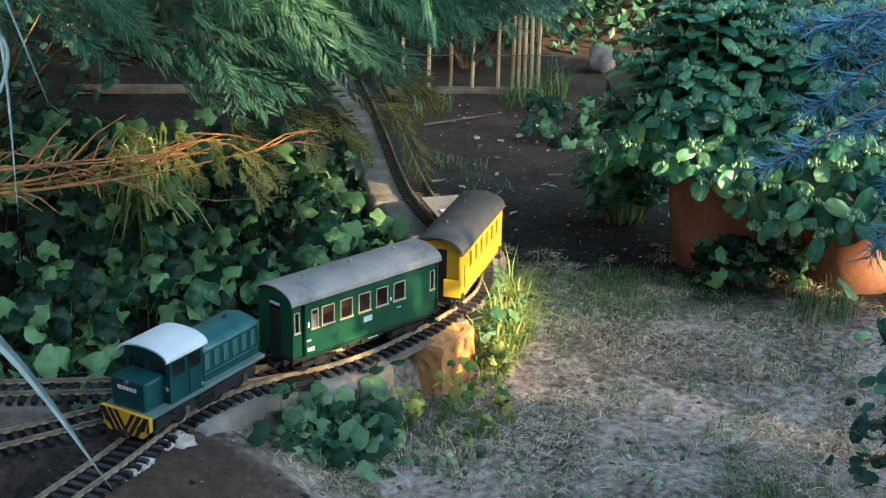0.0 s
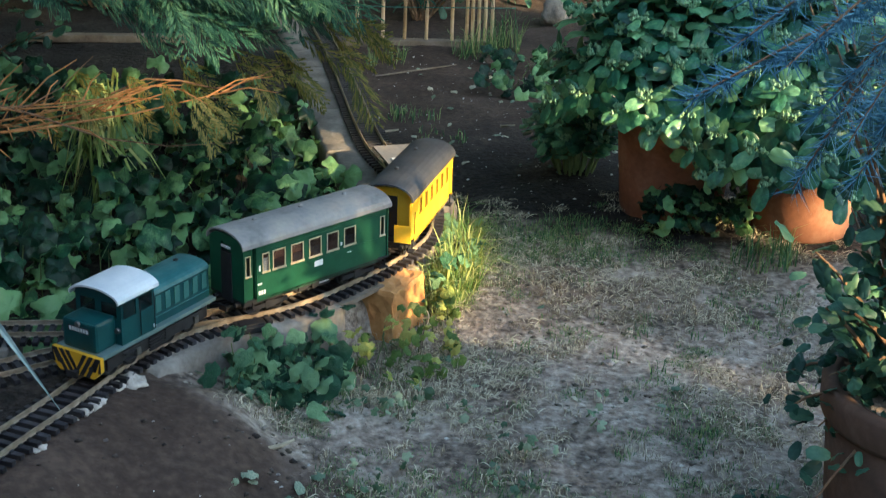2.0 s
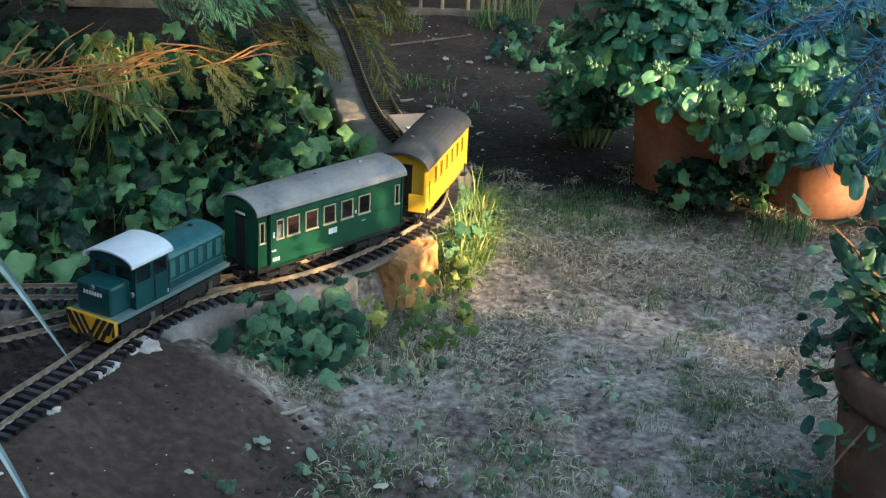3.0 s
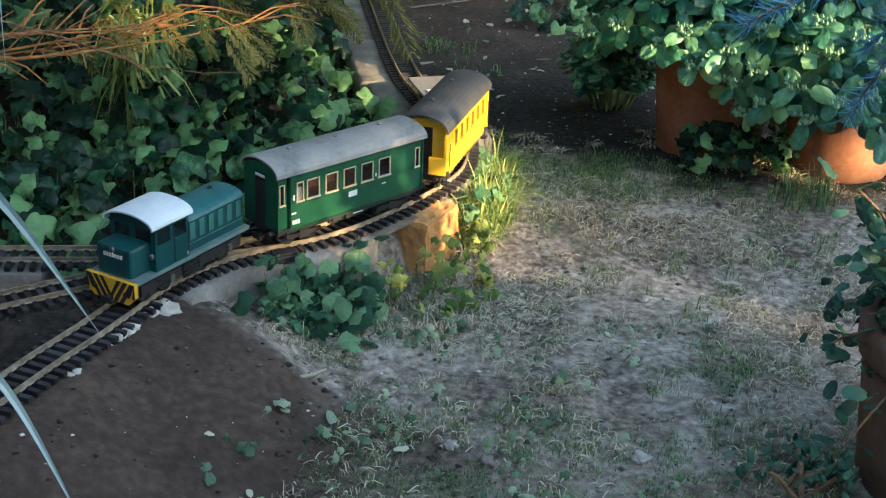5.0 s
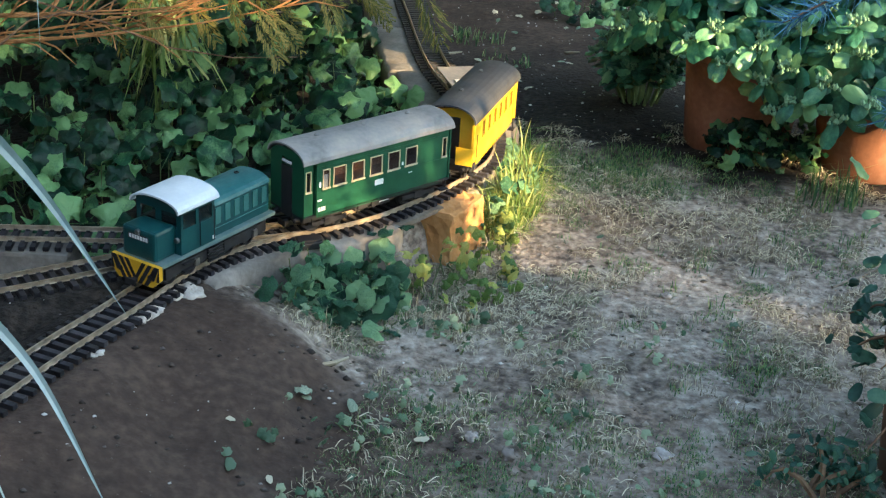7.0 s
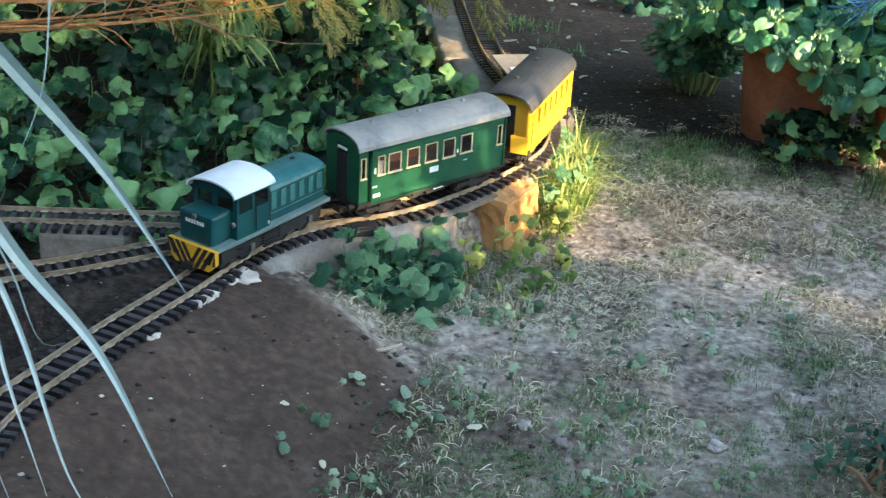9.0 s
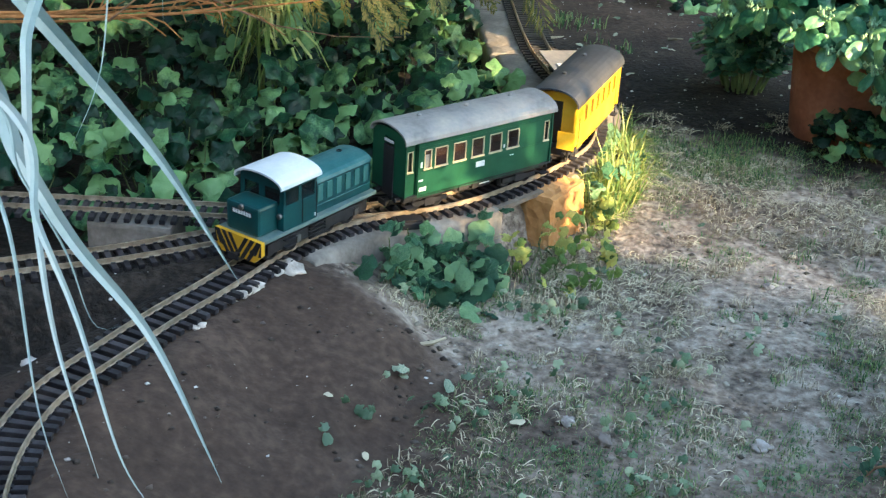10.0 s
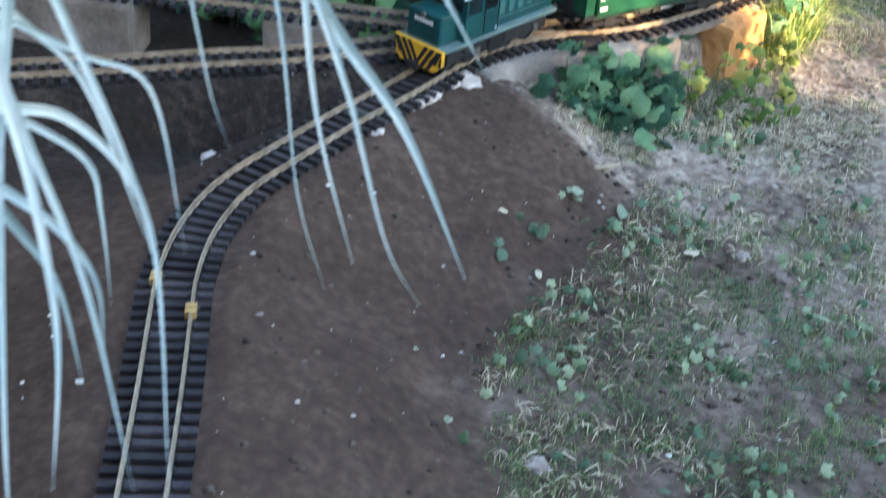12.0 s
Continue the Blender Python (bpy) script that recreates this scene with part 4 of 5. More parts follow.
def vines(name, label, n, region, size, hump, limit=290, shapes=LOBED):
    t = thing(name, label, "creeping plant")
    poses, stems, k = [], Geo(), 0
    while k < n:
        x, y = U(region[0], region[1]), U(region[2], region[3])
        top = hump(x, y)
        if top is None:
            continue
        k += 1
        z = ground_z(x, y) + top * (U(0.55, 1.0) if rng.random() < 0.72 else U(0.05, 0.6)) + 0.01
        up = Vector((U(-0.9, 0.9), U(-1.2, 0.5), U(0.35, 1.1)))
        poses.append(leaf_pose((x, y, z), up, size * U(0.6, 1.25), U(0, 2 * math.pi)))
        if k % 3 == 0:
            stems.tube([(x + U(-0.02, 0.02), y + U(0, 0.03), ground_z(x, y) - 0.005), (x + U(-0.01, 0.01), y + 0.01, z * 0.5 + 0.5 * ground_z(x, y)), (x, y, z - 0.004)], [0.0016, 0.0013, 0.001], 4)
    part("stem_work", stems, M_STEM, t, "thin green stems", kind="stuff")
    foliage(t, poses, shapes, M_LEAFI, limit)
    return t


def side_of(x, y):
    d = np.hypot(MA[:, 0] - x, MA[:, 1] - y)
    i = min(max(int(d.argmin()), 1), len(MA) - 2)
    tx, ty = MA[i + 1] - MA[i - 1]
    return float(d.min()) * (1 if (x - MA[i, 0]) * ty - (y - MA[i, 1]) * tx > 0 else -1)


def bed(x, y):
    d = -side_of(x, y)
    lo = 2.075 if x < -0.26 else 2.0
    if d < (0.055 if y < 2.6 else 0.125) or y < lo or y > 3.45 + 0.1 * noise.noise((x * 5, 0, 0)) - 0.35 * max(0, x + 0.4):
        return None
    return 0.035 + 0.145 * smooth_step(0.05, 0.35, d) * smooth_step(2.05, 2.4, y) * (0.75 + 0.8 * noise.noise((x * 4, y * 4, 3)))


vines("ground_vine", "dense bed of dark green lobed vine leaves beside the track", 1000, (-1.15, 0.05, 2.05, 3.5), 0.064, bed)


def front(x, y):
    d = side_of(x, y)
    if d < 0.065 or d > 0.25 or y > 2.24 or y < 1.90 or x > -0.075 or d < 0.065 + 0.22 * (2.06 - y) or noise.noise((x * 14, y * 14, 8)) < -0.12:
        return None
    return 0.085 * (1 - smooth_step(0.05, 0.20, d)) * (0.6 + 0.8 * rng.random()) + 0.014


vines("edge_vine", "young pale-edged vine leaves climbing over the concrete slab", 95, (-0.36, 0.0, 1.86, 2.35), 0.045, front, shapes=WEED)


def front2(x, y):
    return None if noise.noise((x * 9, y * 9, 4)) < 0.05 else 0.014


vines("lawn_weeds", "small scattered weeds on the dry lawn", 280, (-0.26, 0.40, 1.10, 2.02), 0.017, front2, shapes=GWEED)


def beside(x, y):
    d = side_of(x, y)
    return 0.07 if 0.05 < d < 0.12 else None


def below_block(x, y):
    d = side_of(x, y)
    return 0.075 * (1 - smooth_step(0.10, 0.24, d)) + 0.008 if 0.10 < d < 0.24 else None


vines("yellow_weeds", "sunlit yellow-green weeds at the foot of the stone block", 75, (-0.16, 0.14, 2.03, 2.40), 0.027, below_block, shapes=YWEED)
vines("curve_weeds", "light green weeds beside the sandstone block", 44, (0.0, 0.2, 2.27, 2.75), 0.040, beside, shapes=WEED)
vines("shaded_weeds", "dark weeds under the terracotta pots", 90, (0.58, 0.80, 2.74, 2.90), 0.042, lambda x, y: None if (x - 0.665) ** 2 + (y - 2.965) ** 2 < 0.022 else 0.07)
vines("path_weeds", "small weed cluster in the garden path", 40, (0.30, 0.50, 3.9, 4.3), 0.06, lambda x, y: 0.05)


def blades(g, x, y, n, h, w, spread, lean=0.6, z=None):
    z = ground_z(x, y) - 0.003 if z is None else z
    for _ in range(n):
        a, l, hh = U(0, 2 * math.pi), U(0.1, 1) * lean, h * U(0.5, 1.15)
        bx, by = x + U(-spread, spread), y + U(-spread, spread)
        dx, dy = math.cos(a) * l * hh, math.sin(a) * l * hh
        px, py = -math.sin(a) * w / 2, math.cos(a) * w / 2
        o = len(g.v)
        g.v += [(bx - px, by - py, z), (bx + px, by + py, z), (bx + dx * 0.35 + px * 0.8, by + dy * 0.35 + py * 0.8, z + hh * 0.6), (bx + dx * 0.35 - px * 0.8, by + dy * 0.35 - py * 0.8, z + hh * 0.6), (bx + dx, by + dy, z + hh * (1 - 0.45 * l))]
        g.f += [(o, o + 1, o + 2, o + 3), (o + 3, o + 2, o + 4)]


def wisp(g, x, y, L, w):
    """A bent dry stalk lying on the soil."""
    a, bend = U(0, 6.28), U(-0.3, 0.3)
    z = ground_z(x, y) + 0.002
    p = Vector((x, y, z))
    o = len(g.v)
    for k in range(4):
        d = Vector((math.cos(a + bend * k / 3), math.sin(a + bend * k / 3), 0))
        s_ = Vector((-d.y, d.x, 0.5)) * w * (0.5 if k < 3 else 0.15)
        q = p + Vector((0, 0, 0.004 * math.sin(math.pi * k / 3) + U(0, 0.003)))
        g.v += [tuple(q - s_), tuple(q + s_)]
        p = p + d * L / 3
    g.f += [(o + 2 * k, o + 2 * k + 1, o + 2 * k + 3, o + 2 * k + 2) for k in range(3)]


green, straw = Geo(), Geo()
for _ in range(27000):
    x, y = U(-0.25, 1.0), 0.75 + 2.3 * rng.random()
    d = side_of(x, y)
    if d < (0.36 + 0.05 * noise.noise((x * 8, y * 8, 0)) if y < 1.85 else 0.07):
        continue
    a, b = noise.noise((x * 4, y * 4, 11)), noise.noise((x * 13, y * 13, 21))
    edge = 0.35 * (1 - smooth_step(0.12, 0.38, d)) if y > 1.9 else 0
    if a + 0.7 * b + edge > (0.10 if y > 1.7 else 0.16):
        for _ in range(rng.randint(1, 4) if y > 1.8 else rng.randint(0, 2)):
            wisp(straw, x + U(-0.012, 0.012), y + U(-0.012, 0.012), U(0.006, 0.026), U(0.0008, 0.0017))
        if b > 0.12 and rng.random() < 0.4:
            blades(straw, x, y, rng.randint(2, 5), U(0.010, 0.026), 0.0016, 0.010, 1.0)
    a = noise.noise((x * 5 + 9, y * 5, 31)) + (0.20 if y < 1.75 else -0.12) + (0.45 if 2.58 < y < 2.86 and x < 0.6 else 0) + 0.6 * edge
    if a + 0.8 * noise.noise((x * 17, y * 17, 41)) > (0.10 if y < 1.75 else 0.22):
        blades(green, x, y, rng.randint(5, 10), U(0.006, 0.016), 0.0013, 0.014, 1.1)
for _ in range(150):       # standing straw clumps
    x, y = U(-0.1, 0.9), U(1.55, 2.62)
    if side_of(x, y) > 0.15 and noise.noise((x * 5, y * 5, 51)) > -0.1:
        for _ in range(rng.randint(3, 7)):
            blades(straw, x + U(-0.02, 0.02), y + U(-0.015, 0.015), rng.randint(3, 6), U(0.010, 0.026), 0.0015, 0.010, 1.0)
for _ in range(520):       # soft green turf by the foot of the bank
    x, y = U(-0.2, 0.75), U(1.05, 1.78)
    if side_of(x, y) > 0.36 and noise.noise((x * 5 + 4, y * 5, 61)) + 0.5 * (1.55 - y) > 0.0:
        blades(green, x, y, rng.randint(12, 22), U(0.008, 0.018), 0.0013, 0.018, 1.1)
for _ in range(330):       # shaded turf at the edge of the dark soil
    x, y = U(0.14, 0.50), U(2.58, 2.88)
    if side_of(x, y) > 0.14 and noise.noise((x * 7, y * 7, 71)) > -0.2:
        blades(green, x, y, rng.randint(8, 16), U(0.012, 0.030), 0.0015, 0.014, 1.0)
for _ in range(70):       # single bright tufts
    x, y = U(0.0, 0.85), U(1.35, 2.75)
    if side_of(x, y) > 0.16:
        blades(green, x, y, rng.randint(10, 26), U(0.012, 0.032), 0.0018, 0.016, 1.0)
solo("dry_grass", straw, M_STRAW, "short straw-coloured grass scattered over the lawn", "grass", kind="stuff")
solo("lawn_grass", green, M_GRASS, "patches of short green grass on bare soil", "grass", kind="stuff")
g = Geo()
for _ in range(190):
    s_ = U(s_at(0.01, 2.37), s_at(0.06, 2.74))
    p, q = place(MAIN, s_), place(MAIN, s_ + 0.01)
    d = (q - p).normalized()
    o = U(0.045, 0.115)
    blades(g, p.x + d.y * o, p.y - d.x * o, rng.randint(4, 8), U(0.05, 0.15), 0.0032, 0.014, 1.2)
solo("grass_tuft", g, M_GRASS2, "tall yellow-green grass tuft beside the bend", "grass", kind="stuff")
g = Geo()
for _ in range(230):
    x, y = U(-0.18, 0.14), U(1.93, 2.34)
    if 0.08 < side_of(x, y) < 0.27:
        blades(g, x, y, rng.randint(3, 7), U(0.018, 0.055), 0.0016, 0.014, 1.1)
solo("grass_tuft", g, M_STRAW, "dry straw tuft in front of the slab", "grass", kind="stuff")
g = Geo()
for cx, cy, n, h in ((0.80, 2.62, 30, 0.11), (0.07, 3.72, 26, 0.05), (0.28, 4.45, 30, 0.14), (0.36, 4.52, 20, 0.2), (-0.02, 4.35, 16, 0.12), (0.15, 3.5, 12, 0.04)):
    for _ in range(n):
        blades(g, cx + U(-0.07, 0.07), cy + U(-0.06, 0.06), 4, h * U(0.5, 1), 0.003, 0.01, 0.8)
solo("grass_tuft", g, M_GRASS, "loose green grass tufts along the path", "grass", kind="stuff")

# bamboo-like grass hanging over the vine bed
t = thing("reed_clump", "yellow-green reed clump with drooping narrow leaves", "reed clump")
lv = Geo()
for k in range(6):
    x, y = -0.575 + U(-0.03, 0.03), 2.64 + U(-0.03, 0.03)
    top = Vector((x + U(-0.03, 0.04), y + U(-0.03, 0.02), U(0.20, 0.27)))
    part("cane", Geo().tube([(x, y, ground_z(x, y)), ((x + top.x) / 2, (y + top.y) / 2, 0.08), top], [0.003, 0.0026, 0.002], 5), M_GRASS2, t)
    for j in range(13):
        f = U(0.4, 1)
        b = Vector((x, y, -0.08)).lerp(top, f)
        a, L = U(0, 6.28), U(0.05, 0.11)
        dx, dy = math.cos(a), math.sin(a) * 0.7
        o = len(lv.v)
        px, py = -dy * 0.0045, dx * 0.0045
        for u, dz, wd in ((0, 0, 0.5), (0.35, 0.02, 1), (0.7, -0.015, 0.8), (1.0, -0.075, 0.06)):
            c = b + Vector((dx * L * u, dy * L * u, dz))
            lv.v += [(c.x - px * wd, c.y - py * wd, c.z), (c.x + px * wd, c.y + py * wd, c.z + 0.002)]
        lv.f += [(o + 2 * i, o + 2 * i + 1, o + 2 * i + 3, o + 2 * i + 2) for i in range(3)]
part("foliage", lv, M_GRASS2, t, kind="stuff")


# ---- pots and their plants ----
def pot(x, y, r0, r1, h, label, clay):
    z = ground_z(x, y) - 0.006
    t = thing("flower_pot", label, "flower pot", "terracotta pots", at=pose(x, y, z))
    part("body", Geo().lathe([(0.0, 0.0), (r0 * 0.97, 0.0), (r0, 0.006), (r1, h * 0.82), (r1 - 0.012, h * 0.84), (r0 * 0.8, 0.05), (0.0, 0.05)], 48), clay, t, smooth=True)
    part("rim", Geo().lathe([(r1 - 0.013, h * 0.80), (r1 + 0.006, h * 0.80), (r1 + 0.009, h * 0.83), (r1 + 0.011, h * 0.97), (r1 + 0.006, h), (r1 - 0.008, h), (r1 - 0.013, h * 0.97), (r1 - 0.013, h * 0.80)], 48), clay, t, smooth=True)
    part("potting_soil", Geo().lathe([(0.0, h * 0.93), (r1 - 0.014, h * 0.92), (r1 - 0.014, h * 0.88), (0, h * 0.88)], 24), M_SOIL, t, "dark potting soil")
    return z + h * 0.92


POTS = [(0.665, 2.965, 0.118, 0.138, 0.27), (0.935, 2.845, 0.112, 0.132, 0.26), (0.765, 1.59, 0.130, 0.150, 0.25)]
tops = [pot(*p, "weathered terracotta pot holding a bushy green plant", M_CLAY) for p in POTS[:2]] + [pot(*POTS[2], "dull brown clay pot holding a dark shrub", M_OLDCLAY)]


def sedum(x, y, z, spread, height, stems, leaf, label, low=0.0, lean=(0, 0)):
    t = thing("sedum_plant", label, "potted plant", "potted plants")
    st, poses, buds = Geo(), [], Geo()
    for k in range(stems):
        a, f = k * 2.399, math.sqrt((k + 0.5) / stems)
        out = spread * f * U(0.8, 1.1)
        top = Vector((x + lean[0] + out * math.cos(a), y + lean[1] + out * math.sin(a), z + height * (1 - 0.55 * f * f) * U(0.85, 1.05) + low * f * f))
        base = Vector((x + 0.05 * math.cos(a) * f, y + 0.05 * math.sin(a) * f, z - 0.02))
        mid = base.lerp(top, 0.5) + Vector((0, 0, 0.12 * height))
        pts = [base * (1 - u) ** 2 + mid * 2 * u * (1 - u) + top * u * u for u in (0, 0.25, 0.5, 0.75, 1)]
        st.tube(pts, [0.004, 0.0038, 0.0034, 0.003, 0.002], 5)
        n = rng.randint(7, 9)
        for j in range(n):
            u = 0.30 + 0.7 * (j + 1) / n
            p = base * (1 - u) ** 2 + mid * 2 * u * (1 - u) + top * u * u
            tang = ((mid - base) * (1 - u) + (top - mid) * u).normalized()
            side = tang.orthogonal().normalized()
            side.rotate(Matrix.Rotation(j * 1.57 + k, 3, tang))
            for sgn in (-1, 1):
                d = side * sgn + tang * U(0.1, 0.6)
                up = (tang * 1.2 - side * sgn * U(0.2, 0.8) + Vector((0, 0, 0.5))).normalized()
                yv = (d - up * d.dot(up)).normalized()
                xv = yv.cross(up)
                m = Matrix((xv, yv, up)).transposed().to_4x4()
                sz = leaf * U(0.7, 1.15) * (0.55 + 0.6 * math.sin(math.pi * min(1, u * 0.8)))
                poses.append(Matrix.Translation(p) @ m @ Matrix.Scale(sz, 4))
        for j in range(26):       # bud head
            b = top + Vector((U(-1, 1), U(-1, 1), U(-0.2, 0.7))) * leaf * 0.32
            r = leaf * U(0.05, 0.10)
            o = len(buds.v)
            buds.v += [tuple(b + Vector(q) * r) for q in ((1, 0, 0), (-1, 0, 0), (0, 1, 0), (0, -1, 0), (0, 0, 1.6), (0, 0, -1))]
            buds.f += [tuple(o + i for i in q) for q in ((0, 2, 4), (2, 1, 4), (1, 3, 4), (3, 0, 4), (2, 0, 5), (1, 2, 5), (3, 1, 5), (0, 3, 5))]
    part("stem_work", st, M_STEM, t, kind="stuff")
    part("bud_mass", buds, M_BUD, t, "pale green clusters of closed buds", kind="stuff")
    foliage(t, poses, OVAL, M_SEDUMI, 300)


sedum(0.63, 2.95, tops[0], 0.28, 0.46, 105, 0.062, "tall bushy sedum with fleshy green leaves and pale buds", low=-0.18)
sedum(0.93, 2.84, tops[1], 0.29, 0.38, 125, 0.064, "bushy sedum with bright fleshy leaves spilling over its pot", low=-0.24, lean=(-0.05, -0.07))
sedum(1.0, 3.05, tops[1], 0.24, 0.40, 60, 0.060, "bushy sedum standing behind the other pots", low=0.0)
sedum(0.47, 3.22, lawn_z(0, 0) + 0.03, 0.13, 0.26, 34, 0.042, "low dark shrub growing beside the large pot", low=-0.05)


def shrub(name, label, cx, cy, z0, z1, rx, ry, n, leaf, material, joined, limit=290, kind_="bush", droop=0.0):
    """A loose shrub: stems from one foot and small leaves through an uneven crown."""
    t = thing(name, label, kind_)
    st, poses = Geo(), []
    for k in range(max(6, n // 22)):
        a, f = U(0, 6.28), math.sqrt(U(0.05, 1))
        tip = Vector((cx + rx * f * math.cos(a), cy + ry * f * math.sin(a), U(z0 + (0.25 - droop * f) * (z1 - z0), z1)))
        base = Vector((cx + U(-0.03, 0.03), cy + U(-0.03, 0.03), z0))
        mid = base.lerp(tip, 0.5) + Vector((U(-0.03, 0.03), U(-0.03, 0.03), 0.06))
        pts = [base * (1 - u) ** 2 + mid * 2 * u * (1 - u) + tip * u * u for u in (0, 0.3, 0.6, 0.8, 1)]
        st.tube(pts, [0.005, 0.004, 0.003, 0.002, 0.0012], 5)
        for j in range(22):
            u = U(0.3, 1.02)
            p = base * (1 - u) ** 2 + mid * 2 * u * (1 - u) + tip * u * u + Vector((U(-1, 1), U(-1, 1), U(-1, 1))) * leaf * 0.9
            poses.append(leaf_pose(p, (U(-0.8, 0.8), U(-1, 0.5), U(0.2, 1)), leaf * U(0.6, 1.2), U(0, 6.28)))
    part("stem_work", st, M_BARK, t, kind="stuff")
    foliage(t, poses, material, joined, limit)


M_DARKI = mat("dark_leaf_joined", [(0.014, 0.056, 0.036), (0.034, 0.11, 0.068), (0.08, 0.19, 0.11)], 0.5, scale=20, rnd=0.5, trans=0.15, island=True)
M_DARK = mat("dark_leaf", [(0.014, 0.056, 0.036), (0.034, 0.11, 0.068), (0.08, 0.19, 0.11)], 0.5, scale=20, rnd=0.5, trans=0.15)
DARK = [leaf_mesh("leaf", M_DARK, "oval", k + 30) for k in range(3)]
shrub("leafy_shrub", "dark green shrub rising from the near terracotta pot", 0.73, 1.60, tops[2] - 0.02, 0.76, 0.22, 0.22, 1800, 0.035, DARK, M_DARKI, droop=0.55)
shrub("low_weed", "low dark green weed at the foot of the pot", 0.54, 1.56, -0.122, -0.075, 0.08, 0.07, 170, 0.020, DARK, M_DARKI)
shrub("background_bush", "dim green bush behind the cane fence", 0.10, 5.0, -0.12, 0.55, 0.55, 0.2, 520, 0.06, DARK, M_DARKI)
shrub("background_bush", "dim green bush at the back of the garden", -1.0, 4.7, -0.12, 0.75, 0.75, 0.25, 700, 0.06, DARK, M_DARKI)
shrub("background_bush", "dim green bush at the back of the garden", 1.15, 4.4, -0.12, 0.8, 0.40, 0.3, 520, 0.055, DARK, M_DARKI)
shrub("background_bush", "dim green bush behind the vine bed", -1.25, 3.5, -0.10, 0.45, 0.4, 0.3, 420, 0.05, DARK, M_DARKI)


# ---- conifers ----
def frond(g, base, d, L, width, nrm):
    """A flat feathery spray: an axis with side twigs of scale leaves."""
    d, nrm = d.normalized(), nrm.normalized()
    s = d.cross(nrm).normalized()
    n = 12

    def blade(a, b, w):
        c = (b - a).cross(nrm).normalized() * w
        o = len(g.v)
        g.v.extend([tuple(a - c * 0.4), tuple(a.lerp(b, 0.6) + c), tuple(b), tuple(a.lerp(b, 0.6) - c)])
        g.f.append((o, o + 1, o + 2, o + 3))

    axis = [base + d * L * i / n - Vector((0, 0, 0.28 * L * (i / n) ** 2)) for i in range(n + 1)]
    for i in range(n):
        blade(axis[i], axis[i + 1], 0.0012)
        l = width * (0.35 + 0.65 * math.sin(math.pi * (0.18 + 0.8 * i / n))) * U(0.6, 1.2)
        for sg in (-1, 1):
            out = (d * U(0.9, 1.5) + s * sg * U(0.6, 1.0)).normalized()
            e = axis[i] + out * l - Vector((0, 0, 0.30 * l))
            blade(axis[i], e, 0.0011)
            for u in (0.25, 0.45, 0.62, 0.8):
                q = axis[i].lerp(e, u)
                blade(q, q + (out + d * 0.6).normalized() * l * 0.42 - Vector((0, 0, 0.10 * l)), 0.0010)
                blade(q, q + (out + s * sg * 0.55).normalized() * l * 0.38 - Vector((0, 0, 0.12 * l)), 0.0010)


t = thing("conifer_branch", "overhanging conifer boughs with feathery green sprays", "conifer")
sp = Geo()
part("trunk", Geo().tube([(-1.62, 2.75, -0.2), (-1.6, 2.72, 0.5), (-1.55, 2.7, 1.4)], [0.07, 0.06, 0.045], 10), M_BARK, t, "rough brown trunk")
for k in range(9):
    z = U(0.40, 0.66)
    a = Vector((-1.58, U(2.66, 2.76), z + U(0.0, 0.25)))
    b = Vector((U(-0.35, 0.02), U(2.45, 2.8), z - 0.05))
    m_ = a.lerp(b, 0.5) + Vector((0, 0, 0.06))
    part("bough", Geo().tube([a * (1 - u) ** 2 + m_ * 2 * u * (1 - u) + b * u * u for u in (0, 0.25, 0.5, 0.75, 1)], [0.012, 0.009, 0.006, 0.004, 0.002], 6), M_BARK, t)
k = 0
while k < 400:
    x, z, y = U(-0.86, 0.16), U(0.27, 0.66), U(2.36, 2.85)
    low = 0.40 + 0.36 * max(0, x + 0.27) + 0.30 * max(0, -0.42 - x) + 0.03 * noise.noise((x * 9, y * 3, 0))
    if z < low or (x < -0.42 and rng.random() < 0.55):
        continue
    k += 1
    frond(sp, Vector((x - 0.05, y, z + 0.03)), Vector((U(0.3, 1), U(-0.8, 0.3), U(-0.45, 0.15))), U(0.09, 0.18), U(0.035, 0.060), Vector((U(-0.4, 0.4), U(-0.9, -0.1), U(0.4, 1))))
for _ in range(220):       # crown added above the view, to shade the bed
    frond(sp, Vector((U(-1.7, 0.15), U(2.1, 3.5), U(0.72, 1.15))), Vector((U(-0.3, 1), U(-0.7, 0.4), U(-0.4, 0.2))), U(0.16, 0.30), U(0.07, 0.12), Vector((U(-0.4, 0.4), U(-0.5, 0.5), 1)))
part("foliage", sp, M_THUJA, t, "feathery green sprays", kind="stuff")
top = Geo()
for _ in range(2400):       # dense canopy over the bed, unseen, added to block sky light
    x, y = U(-2.1, 0.40), U(2.35, 4.6)
    m_ = leaf_pose((x, y, U(1.02, 1.6)), (U(-0.8, 0.8), U(-0.8, 0.8), 1), U(0.08, 0.17), U(0, 6.28))
    top.add(((0, 0, 0), (-0.32, 0.5, -0.05), (0, 1, 0), (0.32, 0.5, -0.05)), ((0, 1, 2, 3),), m_)
part("upper_crown", top, M_THUJA, t, kind="stuff")

